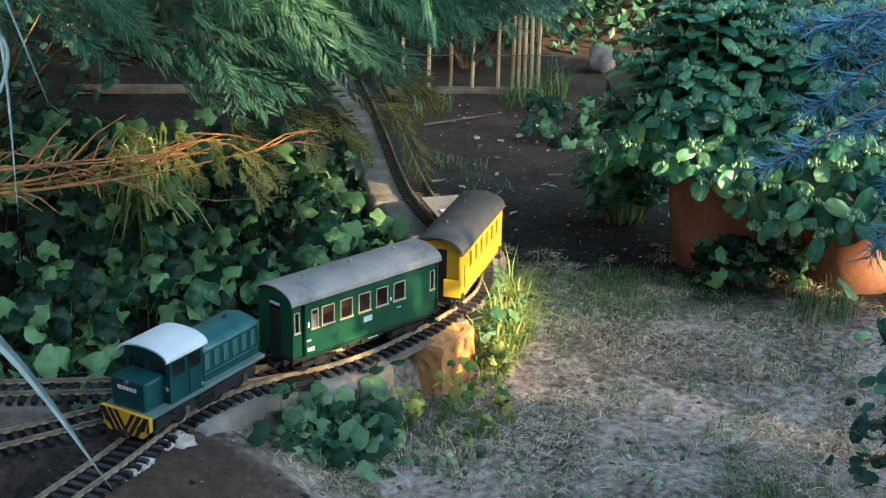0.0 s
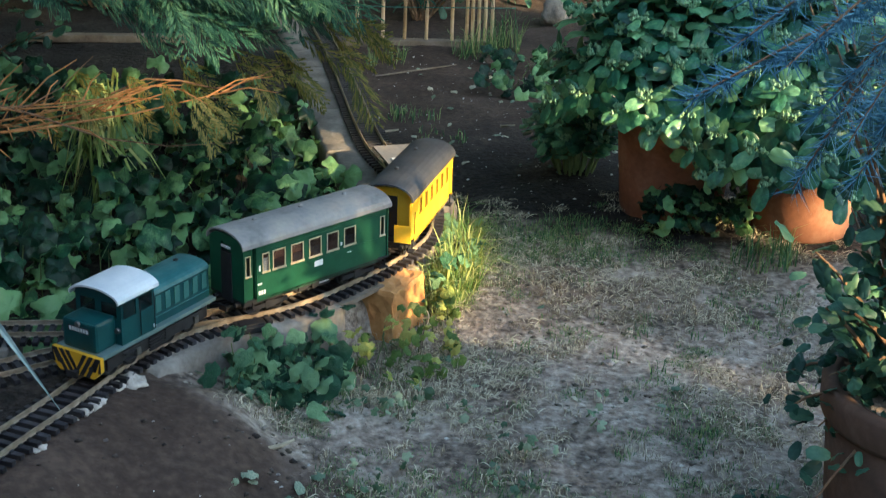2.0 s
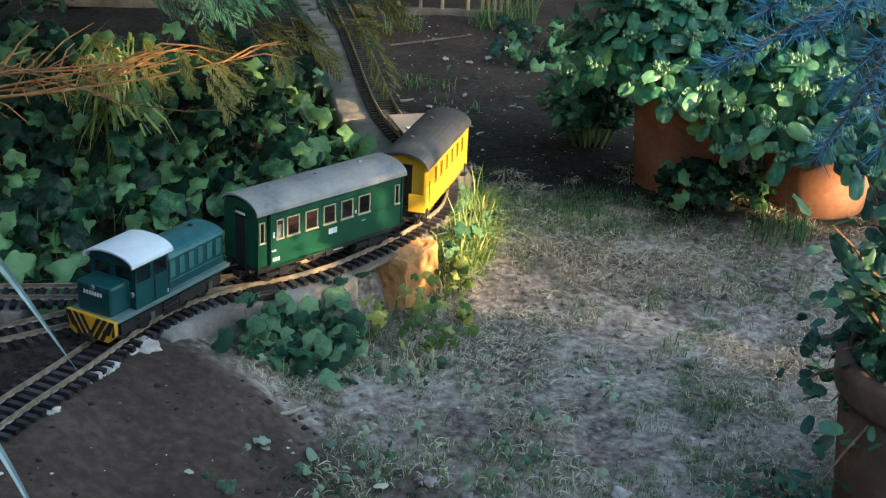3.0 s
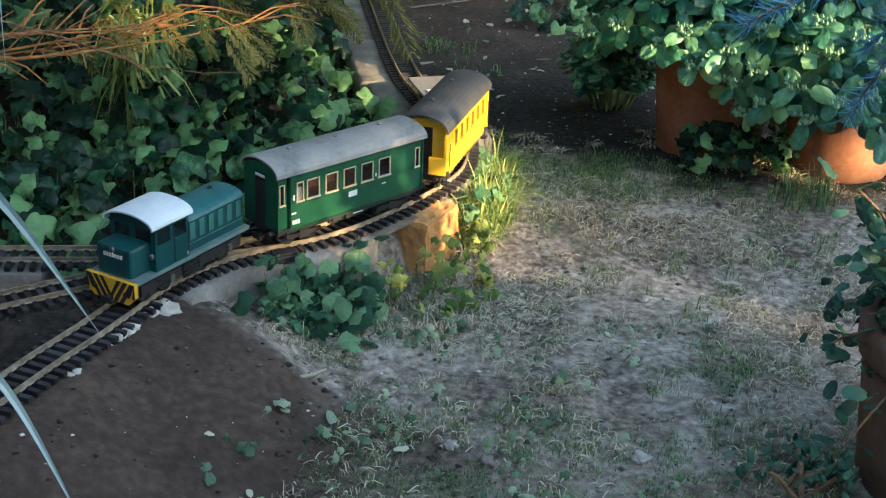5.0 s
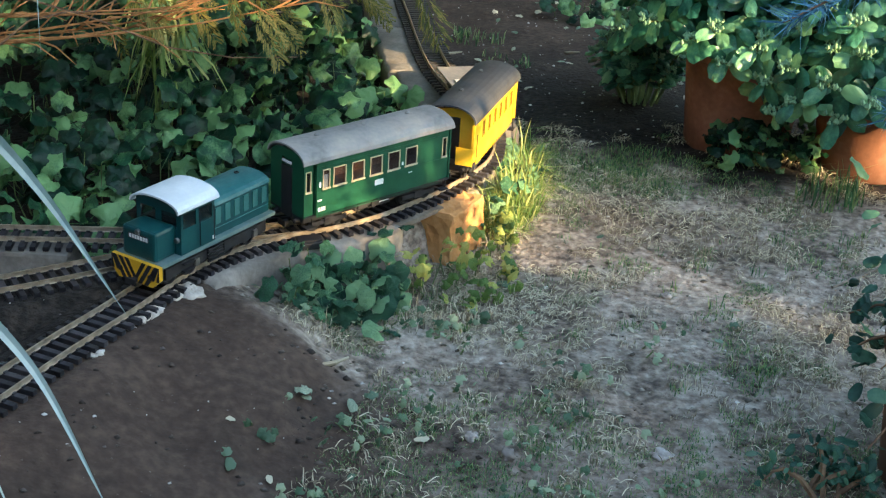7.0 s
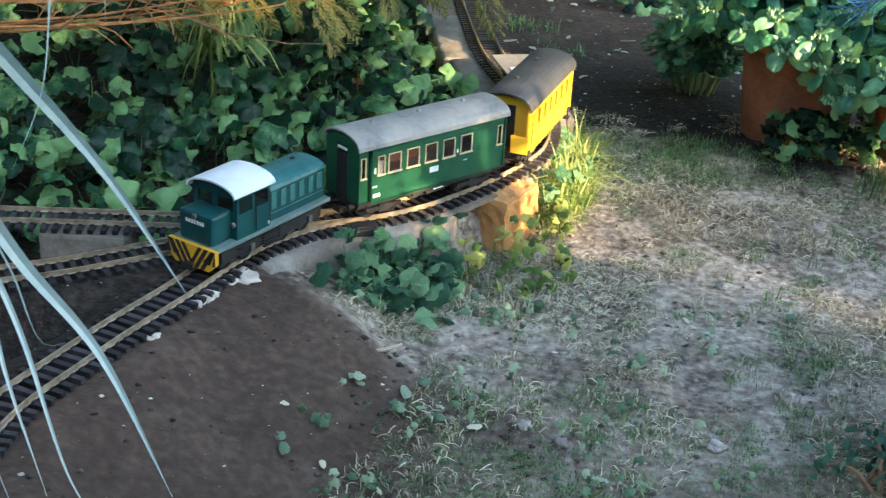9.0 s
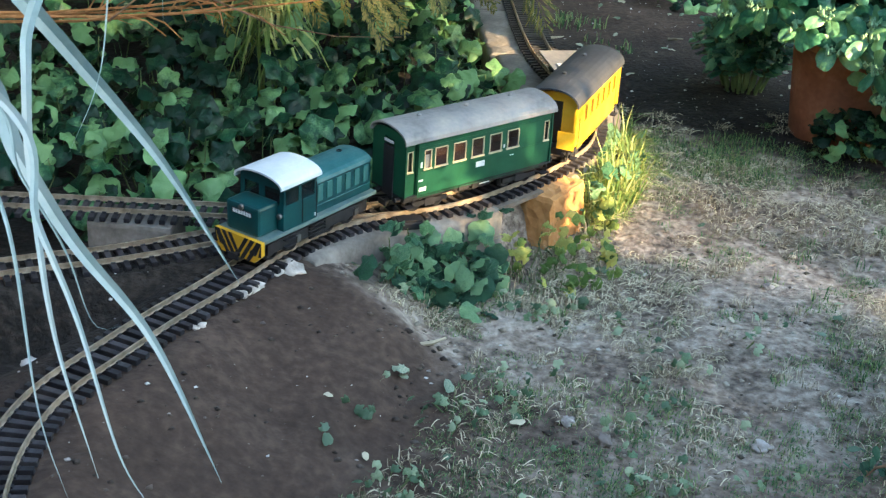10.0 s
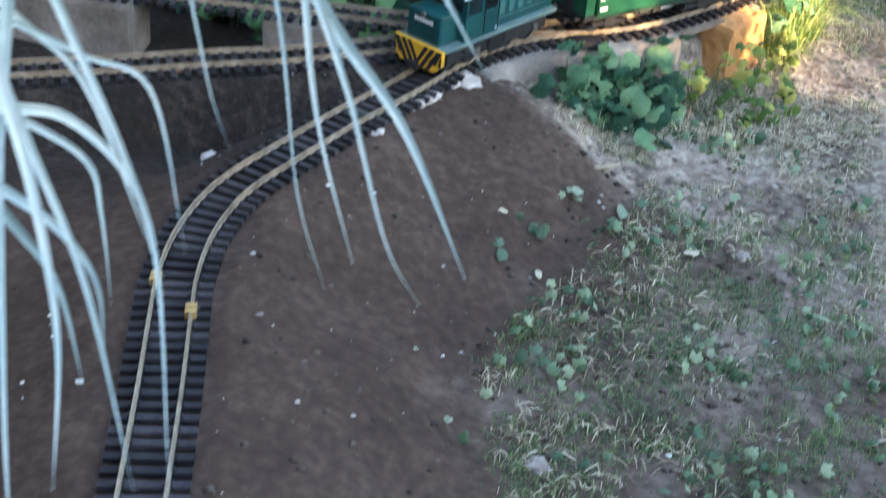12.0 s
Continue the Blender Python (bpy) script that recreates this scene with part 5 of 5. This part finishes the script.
t = thing("dry_conifer_limb", "orange-brown bare conifer limb with yellowing sprays", "conifer branch")
wood, gold = Geo(), Geo()
for k in range(6):
    a = Vector((-1.3, 2.27 + U(-0.03, 0.05), 0.195 + U(-0.012, 0.012) + 0.05 * (k > 3)))
    b = Vector((U(-0.48, -0.28), 2.38 + U(-0.06, 0.06), U(0.27, 0.33)))
    c = a.lerp(b, U(0.5, 0.65)) + Vector((0, 0, U(-0.085, -0.05) + 0.05 * (k > 3)))
    limb = part("limb", Geo().tube([a * (1 - u) ** 2 + c * 2 * u * (1 - u) + b * u * u for u in (0, 0.2, 0.4, 0.6, 0.8, 1)], [0.0038, 0.0036, 0.0032, 0.0027, 0.0018, 0.001], 6), M_ORBARK, t)
    for j in range(8):
        u = U(0.4, 1)
        p = a * (1 - u) ** 2 + c * 2 * u * (1 - u) + b * u * u
        q = p + Vector((U(0.02, 0.12), U(-0.06, 0.06), U(-0.03, 0.08)))
        wood.tube([p, p.lerp(q, 0.5) + Vector((0, 0, 0.01)), q], [0.0022, 0.0016, 0.0008], 4)
part("twig_work", wood, M_ORBARK, t, kind="stuff")
for x0, z0, x1, z1, y in ((-0.86, 0.30, -0.28, 0.20, 2.30), (-0.80, 0.22, -0.52, 0.36, 2.28), (-0.52, 0.27, -0.20, 0.31, 2.46)):
    a, b = Vector((x0, y, z0)), Vector((x1, y + 0.05, z1))
    part("dead_twig", Geo().tube([a.lerp(b, u) + Vector((0, 0, 0.02 * math.sin(7 * u))) for u in (0, 0.2, 0.4, 0.6, 0.8, 1)], [0.0022, 0.002, 0.0018, 0.0015, 0.0012, 0.0007], 5), M_BARK, t, "thin dark dead twig")
for _ in range(13):
    x = U(-0.66, -0.16)
    frond(gold, Vector((x, U(2.34, 2.5), 0.30 + 0.06 * (x + 0.4) + U(-0.03, 0.03))), Vector((U(0.2, 1), U(-0.6, 0.3), U(-1, -0.2))), U(0.05, 0.09), U(0.02, 0.03), Vector((U(-0.4, 0.4), -1, U(0, 0.6))))
for _ in range(15):
    x = U(-0.38, 0.0)
    frond(gold, Vector((x - 0.05, U(2.5, 2.66), 0.30 + 0.28 * (x + 0.25) + U(-0.04, 0.05))), Vector((U(0.4, 1), U(-0.5, 0.3), U(-0.7, 0.0))), U(0.07, 0.13), U(0.025, 0.04), Vector((U(-0.4, 0.4), -0.7, U(0.2, 0.8))))
part("yellow_foliage", gold, M_GOLD, t, "yellowing sprays", kind="stuff")

t = thing("blue_spruce", "young blue-green spruce with a branch hanging above the lawn", "conifer")
part("trunk", Geo().tube([(0.80, 0.98, -0.2), (0.80, 0.98, 0.6), (0.79, 0.97, 1.3)], [0.03, 0.026, 0.018], 8), M_BARK, t)
part("bough", Geo().tube([(0.80, 0.98, 0.90), (0.60, 0.94, 0.90), (0.44, 0.92, 0.86)], [0.010, 0.007, 0.004], 6), M_BARK, t)
wood, ndl = Geo(), Geo()
for k in range(14):
    a = Vector((0.42 + U(0, 0.05), 0.90 + U(-0.05, 0.08), 0.83 + U(-0.02, 0.06)))
    b = Vector((U(0.19, 0.30), 0.86 + U(-0.05, 0.06), U(0.72, 0.81))) if k < 7 else Vector((U(0.295, 0.35), 0.86 + U(-0.04, 0.04), U(0.64, 0.74)))
    wood.tube([a, a.lerp(b, 0.5) + Vector((0, 0, 0.01)), b], [0.0016, 0.0012, 0.0006], 5)
    for j in range(430):
        u = U(0.05, 1)
        p = a.lerp(b, u)
        d = ((b - a).normalized() * 0.7 + Vector((U(-1, 1), U(-1, 1), U(-1, 1)))).normalized()
        w = d.orthogonal().normalized() * 0.0007
        e = p + d * U(0.014, 0.028)
        o = len(ndl.v)
        ndl.v += [tuple(p - w), tuple(p + w), tuple(e)]
        ndl.f.append((o, o + 1, o + 2))
part("twig_work", wood, M_BARK, t, kind="stuff")
part("needle_mass", ndl, M_BLUE, t, kind="stuff")


# ---- strap leaves hanging close by ----
def strap(parent, pts, w):
    P = spline(pts, 0.006)
    g = Geo()
    n = len(P)
    for i, p in enumerate(P):
        d = (P[min(i + 1, n - 1)] - P[max(i - 1, 0)]).normalized()
        view = (p - Vector((0, 0, 0.93))).normalized()
        s = d.cross(view + Vector((0.25, 0, 0.15))).normalized()
        f = i / (n - 1)
        hw = w / 2 * (0.65 + 0.35 * math.sin(math.pi * min(1, f * 1.6))) * (1 if f < 0.6 else max(0.04, 1 - ((f - 0.6) / 0.4) ** 1.4))
        g.v += [tuple(p - s * hw), tuple(p + view * hw * 0.5), tuple(p + s * hw), tuple(p + view * hw * 0.5 + view * 0.0006)]
    for i in range(n - 1):
        for a, b in ((0, 1), (1, 2), (2, 3), (3, 0)):
            g.f.append((4 * i + a, 4 * i + b, 4 * i + 4 + b, 4 * i + 4 + a))
    part("strap_leaf", g, M_YUCCA, parent)


yucca = thing("yucca_plant", "pale blue-green yucca with long drooping strap leaves", "yucca")
R0 = Vector((-0.62, 0.70, 0.80))
STRAPS = [
    ([(-0.384, 0.874, 0.669), (-0.348, 0.875, 0.627), (-0.288, 0.869, 0.558), (-0.225, 0.846, 0.475)], 0.015),
    ([(-0.361, 0.795, 0.581), (-0.323, 0.784, 0.527), (-0.268, 0.770, 0.466), (-0.211, 0.730, 0.381)], 0.013),
    ([(-0.345, 0.779, 0.666), (-0.338, 0.754, 0.599), (-0.315, 0.713, 0.502), (-0.275, 0.671, 0.415)], 0.008),
    ([(-0.312, 0.851, 0.70), (-0.317, 0.832, 0.631), (-0.334, 0.805, 0.579)], 0.003),
    ([(-0.342, 0.748, 0.59), (-0.313, 0.738, 0.546), (-0.292, 0.723, 0.503), (-0.273, 0.730, 0.500)], 0.0035),
    ([(-0.467, 0.602, 0.532), (-0.422, 0.609, 0.504), (-0.408, 0.597, 0.476), (-0.392, 0.568, 0.428)], 0.008),
    ([(-0.437, 0.538, 0.509), (-0.405, 0.530, 0.474), (-0.380, 0.503, 0.427)], 0.011),
    ([(-0.418, 0.506, 0.544), (-0.390, 0.435, 0.439), (-0.367, 0.388, 0.385)], 0.006),
    ([(-0.468, 0.627, 0.579), (-0.427, 0.627, 0.541), (-0.378, 0.596, 0.456)], 0.006),
    ([(-0.40, 0.78, 0.62), (-0.350, 0.737, 0.565), (-0.319, 0.688, 0.458), (-0.290, 0.659, 0.403)], 0.004),
    ([(-0.32, 0.945, 0.86), (-0.299, 0.940, 0.805), (-0.269, 0.931, 0.722)], 0.006),
    ([(-0.33, 0.94, 0.83), (-0.304, 0.935, 0.783), (-0.292, 0.901, 0.646)], 0.005),
    ([(-0.418, 0.506, 0.544), (-0.391, 0.508, 0.525), (-0.368, 0.501, 0.501), (-0.357, 0.481, 0.469)], 0.011),
    ([(-0.407, 0.499, 0.607), (-0.386, 0.48, 0.559), (-0.365, 0.45, 0.503), (-0.351, 0.405, 0.448)], 0.008),
    ([(-0.404, 0.509, 0.577), (-0.366, 0.484, 0.512), (-0.323, 0.432, 0.431)], 0.006),
    ([(-0.414, 0.574, 0.615), (-0.373, 0.554, 0.543), (-0.348, 0.531, 0.493), (-0.319, 0.464, 0.402)], 0.005),
    ([(-0.446, 0.575, 0.601), (-0.406, 0.585, 0.581), (-0.372, 0.591, 0.563), (-0.342, 0.556, 0.488)], 0.005),
    ([(-0.423, 0.524, 0.578), (-0.394, 0.536, 0.571), (-0.362, 0.534, 0.543), (-0.343, 0.517, 0.506)], 0.012),
    ([(-0.311, 0.692, 0.585), (-0.284, 0.674, 0.533), (-0.251, 0.64, 0.463), (-0.224, 0.624, 0.432)], 0.006),
    ([(-0.371, 0.651, 0.588), (-0.355, 0.635, 0.543), (-0.34, 0.624, 0.515)], 0.004),
]
for pts, w in STRAPS:
    first = Vector(pts[0])
    lead = first + (first - Vector(pts[1])) * 1.5
    strap(yucca, [R0, lead] + pts, w * 1.3)
crown = random.Random(41)
for k in range(46):       # stiff upper leaves, added out of view to shade the soil
    a, e, L = crown.uniform(1.2, 5.6), crown.uniform(0.35, 1.4), crown.uniform(0.35, 0.55)
    d = Vector((math.cos(a) * math.cos(e), math.sin(a) * math.cos(e), math.sin(e)))
    strap(yucca, [R0 + d * 0.02, R0 + d * L * 0.5, R0 + d * L * 0.85 + Vector((0, 0, -0.02)), R0 + d * L + Vector((0, 0, -0.05))], 0.03)
part("trunk", Geo().tube([(-0.90, 0.60, ground_z(-0.90, 0.60) - 0.02), (-0.80, 0.63, 0.4), R0], [0.035, 0.03, 0.022], 10), M_BARK, yucca, "brown yucca trunk")

# ---- litter ----
g = Geo()
for _ in range(1300):
    x, y = (U(-0.75, 0.9), U(0.75, 3.1)) if rng.random() < 0.6 else (U(-0.1, 0.75), U(3.0, 4.5))
    if abs(side_of(x, y)) < 0.06 or (y > 1.95 and side_of(x, y) < 0.06):
        continue
    r = 0.0014 + 0.0042 * rng.random() ** 4
    z = ground_z(x, y)
    o = len(g.v)
    for q in ((1, 0, 0), (0.2, 0.9, 0.1), (-0.9, 0.3, 0), (-0.3, -0.8, 0.1), (0.1, 0.1, 0.7), (0, 0, -0.6)):
        g.v.append((x + r * (q[0] + U(-0.2, 0.2)), y + r * (q[1] + U(-0.2, 0.2)), z + r * (q[2] * U(0.7, 1.1) + 0.25)))
    g.f += [tuple(o + i for i in q) for q in ((0, 1, 4), (1, 2, 4), (2, 3, 4), (3, 0, 4), (1, 0, 5), (2, 1, 5), (3, 2, 5), (0, 3, 5))]
clods, crumbs = Geo(), Geo()
for _ in range(4200):
    x, y = (U(-0.75, 0.05), U(0.75, 1.95)) if rng.random() < 0.2 else (U(-0.2, 0.95), U(0.9, 2.8))
    if side_of(x, y) < 0.05 or (y > 1.95 and side_of(x, y) < 0.1):
        continue
    dug, dark = soil_mix(x, y)
    heap = clods if dug + dark > 0.5 else crumbs
    r, z, o = 0.0012 + 0.007 * rng.random() ** 4, ground_z(x, y), len(heap.v)
    for q in ((1, 0, 0), (0.2, 0.9, 0.1), (-0.9, 0.3, 0), (-0.3, -0.8, 0.1), (0.1, 0.1, 0.7), (0, 0, -0.6)):
        heap.v.append((x + r * (q[0] + U(-0.3, 0.3)), y + r * (q[1] + U(-0.3, 0.3)), z + r * (q[2] * U(0.6, 1.1) + 0.15)))
    heap.f += [tuple(o + i for i in q) for q in ((0, 1, 4), (1, 2, 4), (2, 3, 4), (3, 0, 4), (1, 0, 5), (2, 1, 5), (3, 2, 5), (0, 3, 5))]
solo("soil_crumbs", crumbs, M_CRUMB, "pale dry crumbs of soil on the lawn", "soil", kind="stuff", smooth=True)
solo("soil_crumbs", clods, M_CLOD, "brown crumbs of loose soil on the ground", "soil", kind="stuff", smooth=True)
solo("gravel", g, M_PEB, "scattered pale pebbles and crumbs on the soil", "pebbles", kind="stuff", smooth=False)
M_FALLEN = mat("fallen_leaf", [(0.10, 0.16, 0.10), (0.25, 0.32, 0.22), (0.5, 0.46, 0.33)], 0.6, scale=20, rnd=0.9)
FALLEN = [leaf_mesh("fallen_leaf", M_FALLEN, "oval" if k else "lobed", k + 50)[1] for k in range(3)]
spots = [(0.102, 2.134, 0.034), (-0.271, 1.589, 0.018), (-0.268, 1.513, 0.030), (-0.282, 1.523, 0.018), (-0.209, 1.494, 0.018), (-0.122, 1.715, 0.030), (-0.10, 1.74, 0.024), (-0.02, 1.655, 0.030), (0.0, 1.63, 0.026), (0.408, 2.156, 0.02), (-0.327, 1.269, 0.012), (0.166, 1.616, 0.012), (-0.20, 1.70, 0.03)]
spots += [(U(-0.3, 0.8), U(0.9, 2.5), U(0.010, 0.022)) for _ in range(42)] + [(U(0.0, 0.6), U(3.2, 4.45), U(0.014, 0.03)) for _ in range(46)]
for k, (x, y, r) in enumerate(spots):
    if side_of(x, y) > 0.08:
        solo("fallen_leaf", FALLEN[k % 3], None, "small fallen leaf lying on the soil", "leaf", "fallen leaves", m=leaf_pose((x, y, ground_z(x, y) + 0.3 * r), (U(-0.3, 0.3), U(-0.4, 0.2), 1), r, U(0, 6.28)))
for x, y, r in ((0.11, 1.60, 0.013), (0.06, 1.64, 0.011), (0.405, 2.15, 0.010), (0.33, 1.62, 0.014), (-0.697, 1.566, 0.010), (-0.16, 1.13, 0.014)):
    lump("pebble", x, y, ground_z(x, y) + 0.3 * r, r, 0.6, M_STONE, "small rounded stone on the soil", "pebble", "pebbles", x * 30)

# ---- fence and backdrop ----
t = thing("cane_fence", "open fence of bamboo canes on a weathered timber rail", "fence")
part("bottom_rail", rough(Geo().box(-0.36, 0.36, 4.555, 4.605, -0.13, -0.098, c=0.004), 0.002, 20), M_WOOD, t, "weathered timber rail")
for x in (-0.34, -0.28, -0.20, -0.12, -0.033, 0.042, 0.117, 0.205, 0.255, 0.275, 0.297, 0.320, 0.342):
    top = U(0.75, 0.95)
    g = Geo()
    tilt = U(-0.012, 0.012)
    pts, rad = [], []
    for k in range(6):
        z = -0.098 + (top + 0.098) * k / 5
        pts += [(x + tilt * k / 5, 4.58 + U(-0.004, 0.004), z)]
        rad += [0.0062]
    g.tube(pts, rad, 8)
    for k in range(1, 5):
        g.tube([(x + tilt * k / 5, 4.58, pts[k][2] - 0.003), (x + tilt * k / 5, 4.58, pts[k][2] + 0.003)], 0.0074, 8)
    part("cane", g, M_BAMBOO, t, smooth=False)
for z in (0.02, 0.16, 0.30, 0.44):
    part("wire", Geo().tube([(-0.36, 4.569, z), (0.0, 4.57, z - 0.006), (0.42, 4.569, z)], 0.0018, 5), M_WIRE, t, "green binding wire")
lump("garden_stone", 0.60, 4.95, -0.075, 0.062, 0.9, M_CONC, "pale rounded stone at the back of the path", "stone", "", 20)
solo("timber_board", rough(Geo().box(-0.26, 0.26, -0.02, 0.02, -0.012, 0.012, c=0.003), 0.003, 14), M_WOOD, "grey board lying across the rear bed", "board", m=pose(-0.86, 4.15, ground_z(-0.86, 4.15) + 0.012, 0, 0, 4))
for x, y, L, a, lab in ((0.08, 4.2, 0.30, 30, "thin dead stick on the path"), (0.33, 3.62, 0.04, -10, "short pale stick on the path"), (0.0, 3.55, 0.05, 5, "short pale stick on the path"), (0.78, 2.27, 0.17, 40, "thin dead twig on the lawn"), (-0.155, 1.79, 0.05, 25, "pale twig at the edge of the soil bank"), (-0.5, 3.6, 0.4, 20, "bare twig over the rear bed"), (-0.85, 3.3, 0.35, 30, "bare twig over the rear bed")):
    z = ground_z(x, y)
    c, s_ = math.cos(radians(a)), math.sin(radians(a))
    r = 0.004 if L < 0.1 else 0.003
    solo("dead_stick", Geo().tube([(x - c * L / 2, y - s_ * L / 2, z + r), (x + 0.004, y - 0.004, z + r + 0.004), (x + c * L / 2, y + s_ * L / 2, z + r + 0.006)], [r, r * 0.9, r * 0.5], 6), M_WOOD if L > 0.1 else M_STRAW, lab, "stick", "dead sticks")

# added dark backdrop wall, and the hedge, behind everything
wall = thing("backdrop_wall", "plain dark backdrop wall added behind the bushes", "wall", kind="structure")
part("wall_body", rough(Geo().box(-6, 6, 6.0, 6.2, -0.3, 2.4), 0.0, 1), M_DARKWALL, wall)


# two unseen walls, added to keep sky light off the left and rear
west = thing("sky_block_west", "unseen dark wall added on the left to block sky light", "wall", kind="structure")
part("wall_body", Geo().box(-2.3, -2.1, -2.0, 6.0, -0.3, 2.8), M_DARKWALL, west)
south = thing("sky_block_south", "unseen dark wall added behind the viewer to block sky light", "wall", kind="structure")
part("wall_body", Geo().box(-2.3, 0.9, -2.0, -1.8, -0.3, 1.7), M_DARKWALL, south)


def hedge(name, label, pts, leaf, material):
    t = thing(name, label, "hedge")
    g = Geo()
    for p in pts:
        m = leaf_pose(p, (U(-1, 1), U(-1, 1), U(-0.3, 1)), leaf * U(0.6, 1.3), U(0, 6.28))
        o = len(g.v)
        g.v += [tuple(m @ Vector(q)) for q in ((0, 0, 0), (-0.3, 0.5, -0.05), (0, 1, 0), (0.3, 0.5, -0.05))]
        g.f.append((o, o + 1, o + 2, o + 3))
    part("foliage", g, material, t, kind="stuff")
    return t


hedge("rear_hedge", "dark leafy hedge closing the garden at the back", [(U(-2.6, 2.6), 5.45 + U(-0.2, 0.35), -0.1 + 1.5 * rng.random()) for _ in range(13000)], 0.06, M_DARKI)

# added leaf screen on the sunny side, out of view, gaps shaping the low light
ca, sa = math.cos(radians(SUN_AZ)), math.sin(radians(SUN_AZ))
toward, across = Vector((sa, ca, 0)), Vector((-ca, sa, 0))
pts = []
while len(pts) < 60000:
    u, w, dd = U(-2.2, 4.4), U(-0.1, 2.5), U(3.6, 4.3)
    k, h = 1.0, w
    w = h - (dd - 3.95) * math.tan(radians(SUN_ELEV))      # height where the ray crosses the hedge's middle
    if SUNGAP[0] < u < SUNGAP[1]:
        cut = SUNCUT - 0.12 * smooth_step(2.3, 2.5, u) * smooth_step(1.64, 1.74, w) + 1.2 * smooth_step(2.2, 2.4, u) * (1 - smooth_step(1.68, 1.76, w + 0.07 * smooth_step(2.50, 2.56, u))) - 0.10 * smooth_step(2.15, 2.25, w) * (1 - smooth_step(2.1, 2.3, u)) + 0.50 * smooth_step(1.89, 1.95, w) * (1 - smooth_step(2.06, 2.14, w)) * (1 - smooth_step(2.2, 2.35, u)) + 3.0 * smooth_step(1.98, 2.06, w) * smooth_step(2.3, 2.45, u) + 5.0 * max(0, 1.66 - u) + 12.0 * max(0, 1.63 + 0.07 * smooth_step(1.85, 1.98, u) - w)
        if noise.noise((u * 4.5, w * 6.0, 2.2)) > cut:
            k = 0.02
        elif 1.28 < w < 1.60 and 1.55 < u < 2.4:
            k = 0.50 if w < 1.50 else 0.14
    # slots cut clear so sun falls on rails, block, coach and pots
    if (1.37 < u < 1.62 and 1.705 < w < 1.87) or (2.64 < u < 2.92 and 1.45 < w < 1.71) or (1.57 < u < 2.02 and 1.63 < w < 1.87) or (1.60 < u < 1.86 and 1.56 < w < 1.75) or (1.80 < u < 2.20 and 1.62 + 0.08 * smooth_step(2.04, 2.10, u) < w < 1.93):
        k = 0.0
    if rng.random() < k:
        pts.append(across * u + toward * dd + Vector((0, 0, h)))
hedge("sun_screen", "unseen leafy screen added to shape the low sun through its gaps", pts, 0.115, M_DARKI)
